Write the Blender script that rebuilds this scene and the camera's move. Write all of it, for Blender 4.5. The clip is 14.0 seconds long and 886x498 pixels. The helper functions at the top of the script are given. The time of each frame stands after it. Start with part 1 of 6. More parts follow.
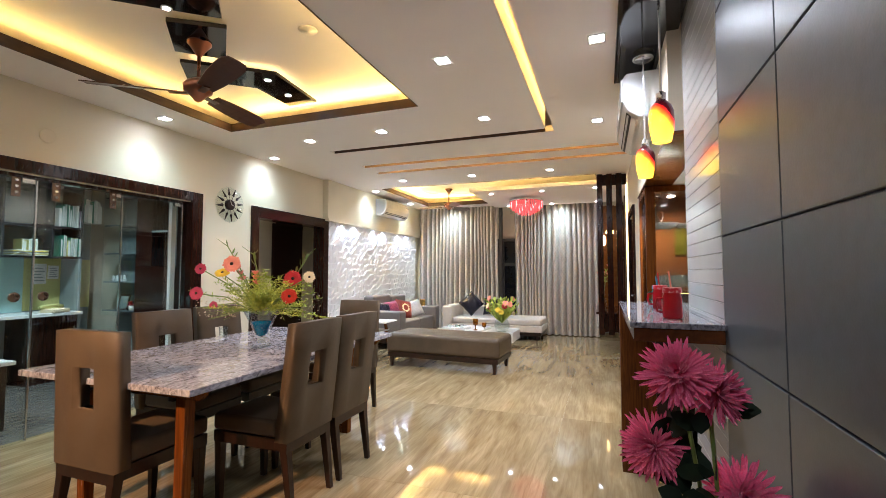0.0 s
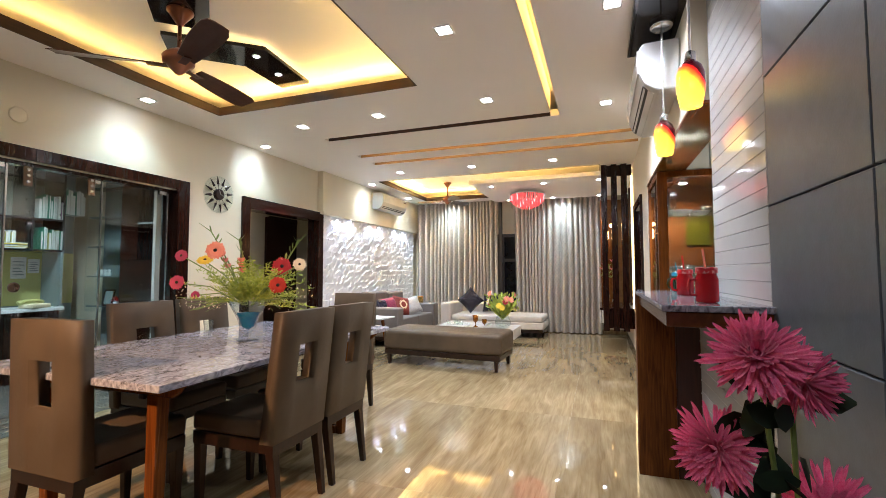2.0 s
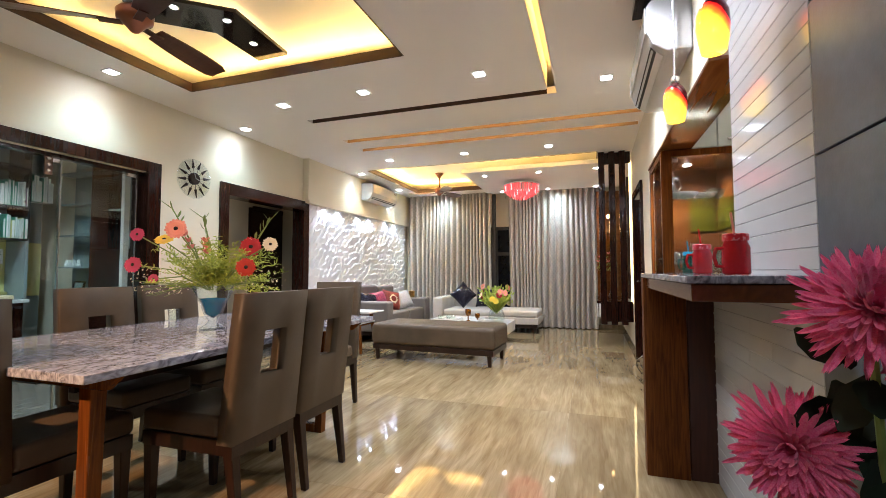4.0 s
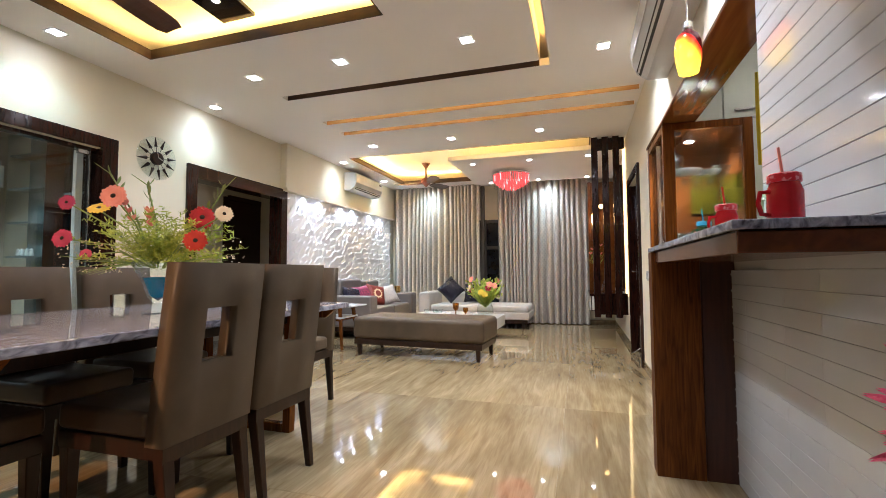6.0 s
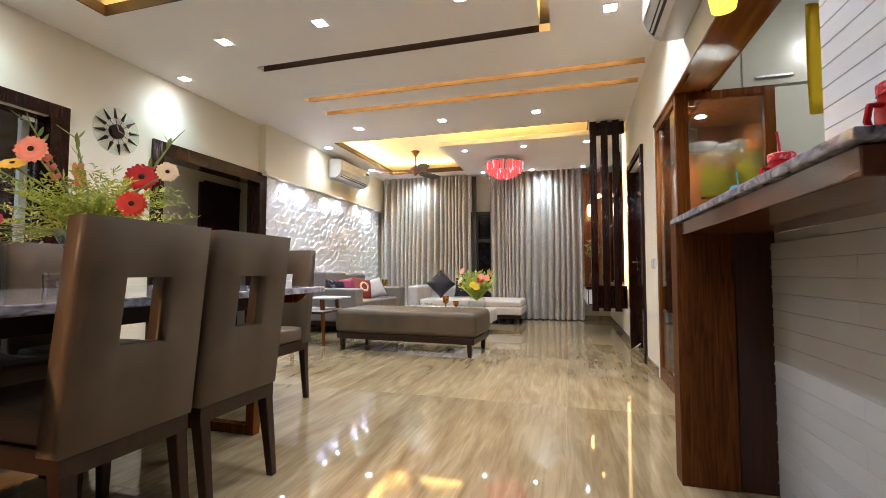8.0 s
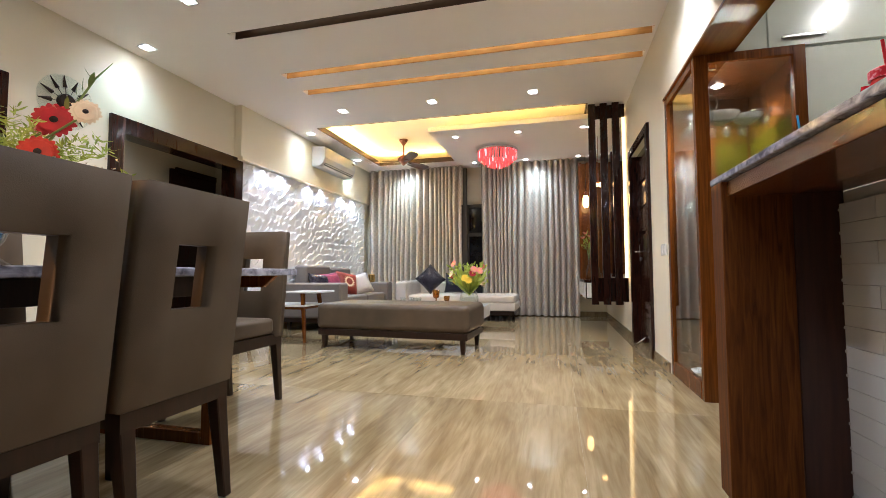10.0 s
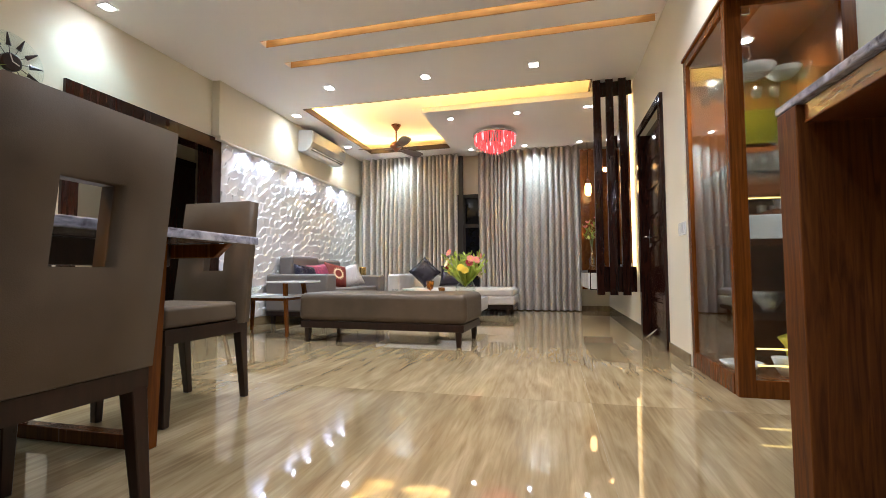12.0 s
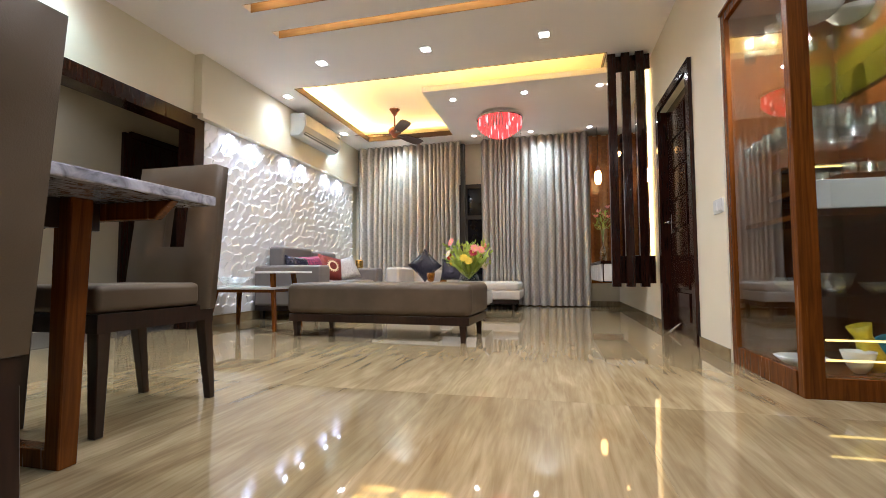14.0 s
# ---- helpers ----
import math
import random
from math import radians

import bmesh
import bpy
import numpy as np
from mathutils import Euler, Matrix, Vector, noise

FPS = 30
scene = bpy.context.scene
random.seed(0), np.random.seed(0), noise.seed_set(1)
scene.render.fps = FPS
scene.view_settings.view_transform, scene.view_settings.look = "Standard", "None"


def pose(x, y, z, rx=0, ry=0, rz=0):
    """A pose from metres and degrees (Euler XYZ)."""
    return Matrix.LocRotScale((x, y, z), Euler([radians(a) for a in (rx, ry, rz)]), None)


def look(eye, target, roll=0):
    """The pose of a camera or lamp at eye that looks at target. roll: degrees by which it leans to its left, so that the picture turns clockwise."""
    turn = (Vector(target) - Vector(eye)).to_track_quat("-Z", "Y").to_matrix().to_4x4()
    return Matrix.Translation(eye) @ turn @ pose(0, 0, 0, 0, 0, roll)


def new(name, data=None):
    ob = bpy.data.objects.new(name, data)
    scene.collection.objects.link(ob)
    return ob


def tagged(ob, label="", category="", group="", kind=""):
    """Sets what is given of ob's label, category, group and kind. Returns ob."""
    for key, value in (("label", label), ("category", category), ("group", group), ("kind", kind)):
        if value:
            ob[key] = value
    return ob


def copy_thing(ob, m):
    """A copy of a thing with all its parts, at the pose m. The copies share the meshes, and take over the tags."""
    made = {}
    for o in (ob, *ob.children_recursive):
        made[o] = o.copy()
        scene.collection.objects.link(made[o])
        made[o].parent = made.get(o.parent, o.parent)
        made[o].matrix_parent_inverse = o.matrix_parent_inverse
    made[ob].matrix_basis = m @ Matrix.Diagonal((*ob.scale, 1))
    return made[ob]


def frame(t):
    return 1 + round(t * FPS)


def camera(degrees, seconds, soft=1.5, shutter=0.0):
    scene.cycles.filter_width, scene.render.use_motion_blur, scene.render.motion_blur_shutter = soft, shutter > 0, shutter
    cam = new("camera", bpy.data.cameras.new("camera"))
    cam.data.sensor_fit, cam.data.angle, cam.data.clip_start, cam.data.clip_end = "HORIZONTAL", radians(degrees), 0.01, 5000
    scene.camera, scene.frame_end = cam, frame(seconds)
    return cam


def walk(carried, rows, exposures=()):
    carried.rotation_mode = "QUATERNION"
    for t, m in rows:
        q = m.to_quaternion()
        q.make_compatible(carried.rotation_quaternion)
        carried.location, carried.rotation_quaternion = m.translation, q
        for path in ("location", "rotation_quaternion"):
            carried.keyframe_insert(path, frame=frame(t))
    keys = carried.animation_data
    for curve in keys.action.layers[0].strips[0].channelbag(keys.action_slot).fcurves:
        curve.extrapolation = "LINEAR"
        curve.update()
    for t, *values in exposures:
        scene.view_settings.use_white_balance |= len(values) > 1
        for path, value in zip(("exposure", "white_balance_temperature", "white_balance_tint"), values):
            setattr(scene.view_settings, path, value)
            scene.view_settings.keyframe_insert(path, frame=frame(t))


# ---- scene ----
cam = camera(89.9, 14.0, soft=0.8)
PATH = [
    (0, (0.693, 0.347, 1.234), (0.015, 2.226, 1.337), -0.0),
    (0.5, (0.66, 0.389, 1.213), (-0.01, 2.27, 1.317), -0.1),
    (1, (0.653, 0.445, 1.197), (-0.021, 2.325, 1.3), -0.1),
    (1.5, (0.626, 0.501, 1.167), (-0.046, 2.381, 1.274), -0.1),
    (2, (0.591, 0.546, 1.154), (-0.074, 2.429, 1.258), -0.1),
    (2.5, (0.575, 0.605, 1.133), (-0.09, 2.488, 1.236), -0.1),
    (3, (0.564, 0.668, 1.107), (-0.097, 2.553, 1.209), -0.1),
    (5.5, (0.487, 1.029, 0.964), (-0.112, 2.935, 1.066), -0.3),
    (6, (0.469, 1.103, 0.93), (-0.121, 3.011, 1.035), -0.3),
    (6.5, (0.45, 1.17, 0.913), (-0.132, 3.081, 1.015), -0.2),
    (7, (0.437, 1.253, 0.878), (-0.139, 3.165, 0.982), -0.2),
    (7.5, (0.406, 1.336, 0.854), (-0.158, 3.252, 0.958), -0.0),
    (8, (0.378, 1.421, 0.826), (-0.17, 3.342, 0.928), -0.0),
    (8.2, (0.359, 1.442, 0.826), (-0.177, 3.366, 0.92), -0.1),
    (10.5, (0.25, 1.845, 0.681), (-0.245, 3.78, 0.79), -0.2),
    (11, (0.234, 1.936, 0.639), (-0.256, 3.872, 0.75), -0.2),
    (11.5, (0.209, 2.019, 0.607), (-0.271, 3.957, 0.722), -0.2),
    (12, (0.191, 2.098, 0.603), (-0.289, 4.037, 0.711), -0.3),
    (12.5, (0.166, 2.18, 0.574), (-0.315, 4.118, 0.684), -0.3),
    (13, (0.15, 2.292, 0.544), (-0.34, 4.228, 0.656), -0.3),
    (13.5, (0.119, 2.374, 0.521), (-0.365, 4.311, 0.634), -0.2),
    (14, (0.082, 2.451, 0.507), (-0.397, 4.39, 0.615), -0.3),
]
walk(cam, [(t, look(eye, target, roll)) for t, eye, target, roll in PATH], exposures=[(0, 0.86, 5600, 10), (7.0, 0.80, 5600, 10), (14.0, 0.74, 5600, 10)])


# ---- small tools ----
def link(name, bm, material, parent=None, label="", smooth=False):
    me = bpy.data.meshes.new(name)
    bm.normal_update()
    bm.to_mesh(me)
    bm.free()
    me.materials.append(material)
    if smooth:
        for p in me.polygons:
            p.use_smooth = True
    if smooth == "padded":
        # normals weighted by face area keep the flats flat and the edges soft
        acc = [Vector() for _ in me.vertices]
        for p in me.polygons:
            for i in p.vertices:
                acc[i] += p.normal * p.area ** 1.5
        me.normals_split_custom_set_from_vertices([a.normalized() for a in acc])
    ob = new(name, me)
    ob.parent = parent
    if label:
        ob["label"] = label
    return ob


def part(name, bm, material, parent, label="", smooth=False):
    return link(name, bm, material, parent, label, smooth)


def thing(name, m, label, category, group=""):
    ob = new(name)
    ob.empty_display_size = 0.05
    ob.matrix_basis = m
    return tagged(ob, label, category, group)


def add_box(bm, x0, x1, y0, y1, z0, z1):
    v = [bm.verts.new((x, y, z)) for z in (z0, z1) for y in (y0, y1) for x in (x0, x1)]
    for f in ((0, 2, 3, 1), (4, 5, 7, 6), (0, 1, 5, 4), (2, 6, 7, 3), (0, 4, 6, 2), (1, 3, 7, 5)):
        bm.faces.new([v[i] for i in f])
    return v


def bevel_all(bm, width, seg=2):
    bmesh.ops.bevel(bm, geom=list(bm.edges), offset=width, segments=seg, profile=0.5, affect="EDGES", clamp_overlap=True)


def box(x0, x1, y0, y1, z0, z1, bev=0.003, seg=2):
    bm = bmesh.new()
    add_box(bm, x0, x1, y0, y1, z0, z1)
    if bev:
        bevel_all(bm, bev, seg)
    return bm


def lathe(profile, seg=24, cx=0.0, cy=0.0, bm=None):
    """A turned solid from (radius, height) pairs, bottom to top."""
    bm = bm or bmesh.new()
    rings = []
    for r, z in profile:
        if r < 1e-5:
            rings.append([bm.verts.new((cx, cy, z))])
        else:
            rings.append([bm.verts.new((cx + r * math.cos(2 * math.pi * i / seg), cy + r * math.sin(2 * math.pi * i / seg), z)) for i in range(seg)])
    for a, b in zip(rings, rings[1:]):
        for i in range(seg):
            j = (i + 1) % seg
            if len(a) == 1 and len(b) == 1:
                continue
            if len(a) == 1:
                bm.faces.new((a[0], b[j], b[i]))
            elif len(b) == 1:
                bm.faces.new((a[i], a[j], b[0]))
            else:
                bm.faces.new((a[i], a[j], b[j], b[i]))
    if len(rings[0]) > 1:
        bm.faces.new(list(reversed(rings[0])))
    if len(rings[-1]) > 1:
        bm.faces.new(rings[-1])
    return bm


def tube(points, radii, seg=8, bm=None):
    """A tube along points, with a radius for each."""
    bm = bm or bmesh.new()
    pts = [Vector(p) for p in points]
    rings = []
    side = None
    for i, p in enumerate(pts):
        d = (pts[min(i + 1, len(pts) - 1)] - pts[max(i - 1, 0)]).normalized()
        if side is None:
            side = d.cross(Vector((0.3, 0.2, 1)) if abs(d.z) < 0.95 else Vector((1, 0.1, 0))).normalized()
        side = (side - d * side.dot(d)).normalized()
        up = side.cross(d)
        r = radii[i] if hasattr(radii, "__len__") else radii
        rings.append([bm.verts.new(p + r * (side * math.cos(2 * math.pi * k / seg) + up * math.sin(2 * math.pi * k / seg))) for k in range(seg)])
    for a, b in zip(rings, rings[1:]):
        for i in range(seg):
            j = (i + 1) % seg
            bm.faces.new((a[i], b[i], b[j], a[j]))
    bm.faces.new(rings[0])
    bm.faces.new(list(reversed(rings[-1])))
    return bm


def taper(x, y, w0, w1, z0, z1, dx=0.0, dy=0.0, bm=None, bev=0.003):
    """A square leg: width w0 at z0 (shifted by dx, dy) and w1 at z1."""
    bm = bm or bmesh.new()
    v = []
    for w, z, ox, oy in ((w0, z0, dx, dy), (w1, z1, 0, 0)):
        for sx, sy in ((-1, -1), (1, -1), (1, 1), (-1, 1)):
            v.append(bm.verts.new((x + ox + sx * w / 2, y + oy + sy * w / 2, z)))
    for f in ((3, 2, 1, 0), (4, 5, 6, 7), (0, 1, 5, 4), (1, 2, 6, 5), (2, 3, 7, 6), (3, 0, 4, 7)):
        bm.faces.new([v[i] for i in f])
    if bev:
        bevel_all(bm, bev, 1)
    return bm


def plate(x0, x1, y0, y1, z0, z1, holes):
    """A slab with rectangular holes, built of cells that share their edges."""
    xs = sorted({x0, x1, *[h[0] for h in holes], *[h[1] for h in holes]})
    ys = sorted({y0, y1, *[h[2] for h in holes], *[h[3] for h in holes]})
    xs = [x for x in xs if x0 <= x <= x1]
    ys = [y for y in ys if y0 <= y <= y1]
    solid = {}
    for i in range(len(xs) - 1):
        for j in range(len(ys) - 1):
            cx, cy = (xs[i] + xs[i + 1]) / 2, (ys[j] + ys[j + 1]) / 2
            solid[i, j] = not any(h[0] < cx < h[1] and h[2] < cy < h[3] for h in holes)
    bm = bmesh.new()
    cache = {}

    def vert(i, j, z):
        if (i, j, z) not in cache:
            cache[i, j, z] = bm.verts.new((xs[i], ys[j], z))
        return cache[i, j, z]

    for (i, j), s in solid.items():
        if not s:
            continue
        bm.faces.new((vert(i, j, z1), vert(i + 1, j, z1), vert(i + 1, j + 1, z1), vert(i, j + 1, z1)))
        bm.faces.new((vert(i, j + 1, z0), vert(i + 1, j + 1, z0), vert(i + 1, j, z0), vert(i, j, z0)))
        for di, dj, a, b in ((-1, 0, (i, j + 1), (i, j)), (1, 0, (i + 1, j), (i + 1, j + 1)), (0, -1, (i, j), (i + 1, j)), (0, 1, (i + 1, j + 1), (i, j + 1))):
            if not solid.get((i + di, j + dj), False):
                bm.faces.new((vert(*a, z0), vert(*b, z0), vert(*b, z1), vert(*a, z1)))
    return bm


def turned(bm, m):
    bmesh.ops.transform(bm, matrix=m, verts=bm.verts)
    return bm


# ---- materials ----
def M(name, c1, c2=None, rough=0.5, metal=0.0, scale=6.0, stretch=(1, 1, 1), bump=0.0, bscale=90.0, detail=5.0, coat=0.0, sheen=0.0, vary=0.0, spec=0.5, rvar=0.08, mid=(0.35, 0.68), trans=0.0, ior=1.45, warp=0.0):
    m = bpy.data.materials.new(name)
    m.use_nodes = True
    n, l = m.node_tree.nodes, m.node_tree.links
    b = n["Principled BSDF"]
    b.inputs["Metallic"].default_value = metal
    b.inputs["Roughness"].default_value = rough
    b.inputs["Specular IOR Level"].default_value = spec
    b.inputs["Coat Weight"].default_value = coat
    b.inputs["Coat Roughness"].default_value = 0.06
    b.inputs["Sheen Weight"].default_value = sheen
    b.inputs["Transmission Weight"].default_value = trans
    b.inputs["IOR"].default_value = ior
    tc = n.new("ShaderNodeTexCoord")
    mp = n.new("ShaderNodeMapping")
    mp.inputs["Scale"].default_value = stretch
    l.new(tc.outputs["Object"], mp.inputs["Vector"])
    info = n.new("ShaderNodeObjectInfo")
    if vary:
        add = n.new("ShaderNodeVectorMath")
        add.operation = "ADD"
        mul = n.new("ShaderNodeMath")
        mul.operation = "MULTIPLY"
        mul.inputs[1].default_value = 37.0
        l.new(info.outputs["Random"], mul.inputs[0])
        l.new(tc.outputs["Object"], add.inputs[0])
        l.new(mul.outputs[0], add.inputs[1])
        l.new(add.outputs[0], mp.inputs["Vector"])
    nz = n.new("ShaderNodeTexNoise")
    nz.inputs["Scale"].default_value = scale
    nz.inputs["Detail"].default_value = detail
    nz.inputs["Distortion"].default_value = warp
    l.new(mp.outputs[0], nz.inputs["Vector"])
    ramp = n.new("ShaderNodeValToRGB")
    c2 = c2 or tuple(c * 0.88 for c in c1)
    ramp.color_ramp.elements[0].position, ramp.color_ramp.elements[1].position = mid
    ramp.color_ramp.elements[0].color, ramp.color_ramp.elements[1].color = (*c2, 1), (*c1, 1)
    l.new(nz.outputs["Fac"], ramp.inputs["Fac"])
    colour = ramp.outputs["Color"]
    if vary:
        hsv = n.new("ShaderNodeHueSaturation")
        mr = n.new("ShaderNodeMapRange")
        mr.inputs["To Min"].default_value, mr.inputs["To Max"].default_value = 1 - vary, 1 + vary
        l.new(info.outputs["Random"], mr.inputs["Value"])
        l.new(mr.outputs[0], hsv.inputs["Value"])
        l.new(colour, hsv.inputs["Color"])
        colour = hsv.outputs["Color"]
    l.new(colour, b.inputs["Base Color"])
    if rvar:
        rr = n.new("ShaderNodeMapRange")
        rr.inputs["To Min"].default_value, rr.inputs["To Max"].default_value = max(0.0, rough * (1 - rvar * 2)), min(1.0, rough * (1 + rvar * 2))
        l.new(nz.outputs["Fac"], rr.inputs["Value"])
        l.new(rr.outputs[0], b.inputs["Roughness"])
    if bump:
        fine = n.new("ShaderNodeTexNoise")
        fine.inputs["Scale"].default_value = bscale
        fine.inputs["Detail"].default_value = 3
        l.new(mp.outputs[0], fine.inputs["Vector"])
        bp = n.new("ShaderNodeBump")
        bp.inputs["Strength"].default_value = bump
        bp.inputs["Distance"].default_value = 0.004
        l.new(fine.outputs["Fac"], bp.inputs["Height"])
        l.new(bp.outputs[0], b.inputs["Normal"])
    return m


def glow(name, colour, strength):
    m = bpy.data.materials.new(name)
    m.use_nodes = True
    b = m.node_tree.nodes["Principled BSDF"]
    b.inputs["Base Color"].default_value = (*colour, 1)
    b.inputs["Emission Color"].default_value = (*colour, 1)
    b.inputs["Emission Strength"].default_value = strength
    return m


def glass(name, colour=(1, 1, 1), rough=0.0, ior=1.45):
    m = bpy.data.materials.new(name)
    m.use_nodes = True
    b = m.node_tree.nodes["Principled BSDF"]
    b.inputs["Base Color"].default_value = (*colour, 1)
    b.inputs["Roughness"].default_value = rough
    b.inputs["Transmission Weight"].default_value = 1.0
    b.inputs["IOR"].default_value = ior
    return m


def clear(name, tint=(1, 1, 1), gloss=0.02, face=0.055):
    """Thin glass: see-through with a glancing gloss."""
    m = bpy.data.materials.new(name)
    m.use_nodes = True
    n, l = m.node_tree.nodes, m.node_tree.links
    n.remove(n["Principled BSDF"])
    see, shine, mix, fr = n.new("ShaderNodeBsdfTransparent"), n.new("ShaderNodeBsdfGlossy"), n.new("ShaderNodeMixShader"), n.new("ShaderNodeLayerWeight")
    see.inputs["Color"].default_value = (*tint, 1)
    shine.inputs["Roughness"].default_value = gloss
    power, scale_ = n.new("ShaderNodeMath"), n.new("ShaderNodeMath")
    power.operation, scale_.operation = "POWER", "MULTIPLY_ADD"
    power.inputs[1].default_value = 4.0
    scale_.inputs[1].default_value, scale_.inputs[2].default_value = 0.9 - face, face
    l.new(fr.outputs["Facing"], power.inputs[0])
    l.new(power.outputs[0], scale_.inputs[0])
    l.new(scale_.outputs[0], mix.inputs[0])
    l.new(see.outputs[0], mix.inputs[1])
    l.new(shine.outputs[0], mix.inputs[2])
    l.new(mix.outputs[0], n["Material Output"].inputs["Surface"])
    return m


def travertine(name):
    """Polished vein-cut stone: soft streaks along y, clouds across them and pale threads."""
    m = bpy.data.materials.new(name)
    m.use_nodes = True
    n, l = m.node_tree.nodes, m.node_tree.links
    b = n["Principled BSDF"]
    b.inputs["Roughness"].default_value = 0.035
    tc, info, shift, jump = n.new("ShaderNodeTexCoord"), n.new("ShaderNodeObjectInfo"), n.new("ShaderNodeVectorMath"), n.new("ShaderNodeMath")
    jump.operation, jump.inputs[1].default_value = "MULTIPLY", 41.0
    shift.operation = "ADD"
    l.new(info.outputs["Random"], jump.inputs[0])
    l.new(tc.outputs["Object"], shift.inputs[0])
    l.new(jump.outputs[0], shift.inputs[1])

    def noise(stretch, scale, detail, warp):
        mp, nz = n.new("ShaderNodeMapping"), n.new("ShaderNodeTexNoise")
        mp.inputs["Scale"].default_value = stretch
        mp.inputs["Rotation"].default_value = (0, 0, 0.06)
        nz.inputs["Scale"].default_value, nz.inputs["Detail"].default_value, nz.inputs["Distortion"].default_value = scale, detail, warp
        l.new(shift.outputs[0], mp.inputs["Vector"])
        l.new(mp.outputs[0], nz.inputs["Vector"])
        return nz.outputs["Fac"]

    def ramp(fac, lo, hi, c0, c1):
        r = n.new("ShaderNodeValToRGB")
        r.color_ramp.elements[0].position, r.color_ramp.elements[1].position = lo, hi
        r.color_ramp.elements[0].color, r.color_ramp.elements[1].color = (*c0, 1), (*c1, 1)
        l.new(fac, r.inputs["Fac"])
        return r.outputs["Color"]

    def mult(a, c, fac):
        x = n.new("ShaderNodeMix")
        x.data_type, x.blend_type = "RGBA", "MULTIPLY"
        x.inputs["Factor"].default_value = fac
        l.new(a, x.inputs["A"])
        l.new(c, x.inputs["B"])
        return x.outputs["Result"]

    col = ramp(noise((3.2, 0.55, 1), 1.6, 8, 1.8), 0.30, 0.72, (0.255, 0.187, 0.097), (0.43, 0.345, 0.207))
    col = mult(col, ramp(noise((9, 0.8, 1), 3.0, 8, 1.6), 0.30, 0.62, (0.62, 0.56, 0.47), (1, 1, 1)), 0.6)
    col = mult(col, ramp(noise((26, 1.1, 1), 3.0, 6, 0.6), 0.36, 0.56, (0.80, 0.76, 0.70), (1, 1, 1)), 0.5)
    col = mult(col, ramp(noise((1, 0.8, 1), 1.1, 3, 0.5), 0.3, 0.7, (0.80, 0.77, 0.70), (1, 1, 1)), 0.9)
    hsv, mr = n.new("ShaderNodeHueSaturation"), n.new("ShaderNodeMapRange")
    mr.inputs["To Min"].default_value, mr.inputs["To Max"].default_value = 0.86, 1.14
    l.new(info.outputs["Random"], mr.inputs["Value"])
    l.new(mr.outputs[0], hsv.inputs["Value"])
    l.new(col, hsv.inputs["Color"])
    l.new(hsv.outputs["Color"], b.inputs["Base Color"])
    return m

WALL = M("cream_paint", (0.80, 0.74, 0.58), (0.77, 0.70, 0.54), rough=0.55, scale=1.5, bump=0.08, bscale=160)
CEIL = M("ceiling_paint", (0.93, 0.88, 0.84), (0.91, 0.86, 0.815), rough=0.6, scale=1.2, bump=0.03)
WHITE = M("white_lacquer", (0.82, 0.81, 0.78), rough=0.25, scale=2, rvar=0.1)
DARKWOOD = M("dark_stained_wood", (0.030, 0.009, 0.005), (0.016, 0.005, 0.003), rough=0.13, scale=5, stretch=(12, 12, 1.2), bump=0.01, spec=0.42)
LIPWOOD = M("ceiling_trim_wood", (0.060, 0.027, 0.014), (0.038, 0.017, 0.009), rough=0.35, scale=5, stretch=(2, 2, 9), bump=0.05)
TEAK = M("teak_veneer", (0.175, 0.052, 0.006), (0.075, 0.020, 0.003), rough=0.26, scale=5, stretch=(11, 11, 0.5), bump=0.04, warp=1.1, spec=0.28, mid=(0.3, 0.7))
TEAKH = M("teak_along", (0.145, 0.043, 0.009), (0.09, 0.026, 0.006), rough=0.24, scale=4, stretch=(6, 0.5, 6), bump=0.03, coat=0.4, warp=0.5)
PANELWOOD = M("counter_veneer", (0.155, 0.053, 0.010), (0.062, 0.019, 0.005), rough=0.5, scale=9, stretch=(8, 8, 0.5), bump=0.05, warp=1.2, mid=(0.3, 0.7), spec=0.12)
LEATHER = M("taupe_leatherette", (0.105, 0.077, 0.049), (0.083, 0.060, 0.038), rough=0.42, scale=7, bump=0.16, bscale=380, rvar=0.15, spec=0.3)
SOFALEA = M("grey_taupe_leatherette", (0.20, 0.172, 0.152), (0.172, 0.147, 0.130), rough=0.42, scale=5, bump=0.1, bscale=380, rvar=0.12)
CREAMLEA = M("pale_upholstery", (0.62, 0.57, 0.52), (0.55, 0.50, 0.45), rough=0.5, scale=6, bump=0.12, bscale=300)
CHAIRWOOD = M("wenge_wood", (0.026, 0.010, 0.006), (0.011, 0.005, 0.003), rough=0.3, scale=6, stretch=(10, 10, 1), bump=0.06)
STEEL = M("brushed_steel", (0.62, 0.62, 0.63), (0.58, 0.58, 0.59), rough=0.25, metal=1.0, scale=8)
CHROME = M("chrome", (0.8, 0.8, 0.82), rough=0.08, metal=1.0)
COPPER = M("copper_brown_metal", (0.36, 0.155, 0.095), (0.30, 0.125, 0.075), rough=0.28, metal=0.85, scale=5)
BLACKGLOSS = M("black_gloss_panel", (0.012, 0.010, 0.012), rough=0.06, scale=3, rvar=0.05)
GREYTILE = M("grey_stone_tile", (0.098, 0.118, 0.143), (0.072, 0.088, 0.108), rough=0.34, rvar=0.06, scale=26, vary=0.05, detail=10, mid=(0.25, 0.75), bump=0.05, bscale=140)
WHITETILE = M("white_glazed_tile", (0.57, 0.57, 0.565), (0.53, 0.53, 0.525), rough=0.10, scale=4, vary=0.02)
GROUT = M("dark_grout", (0.05, 0.045, 0.04), rough=0.8)
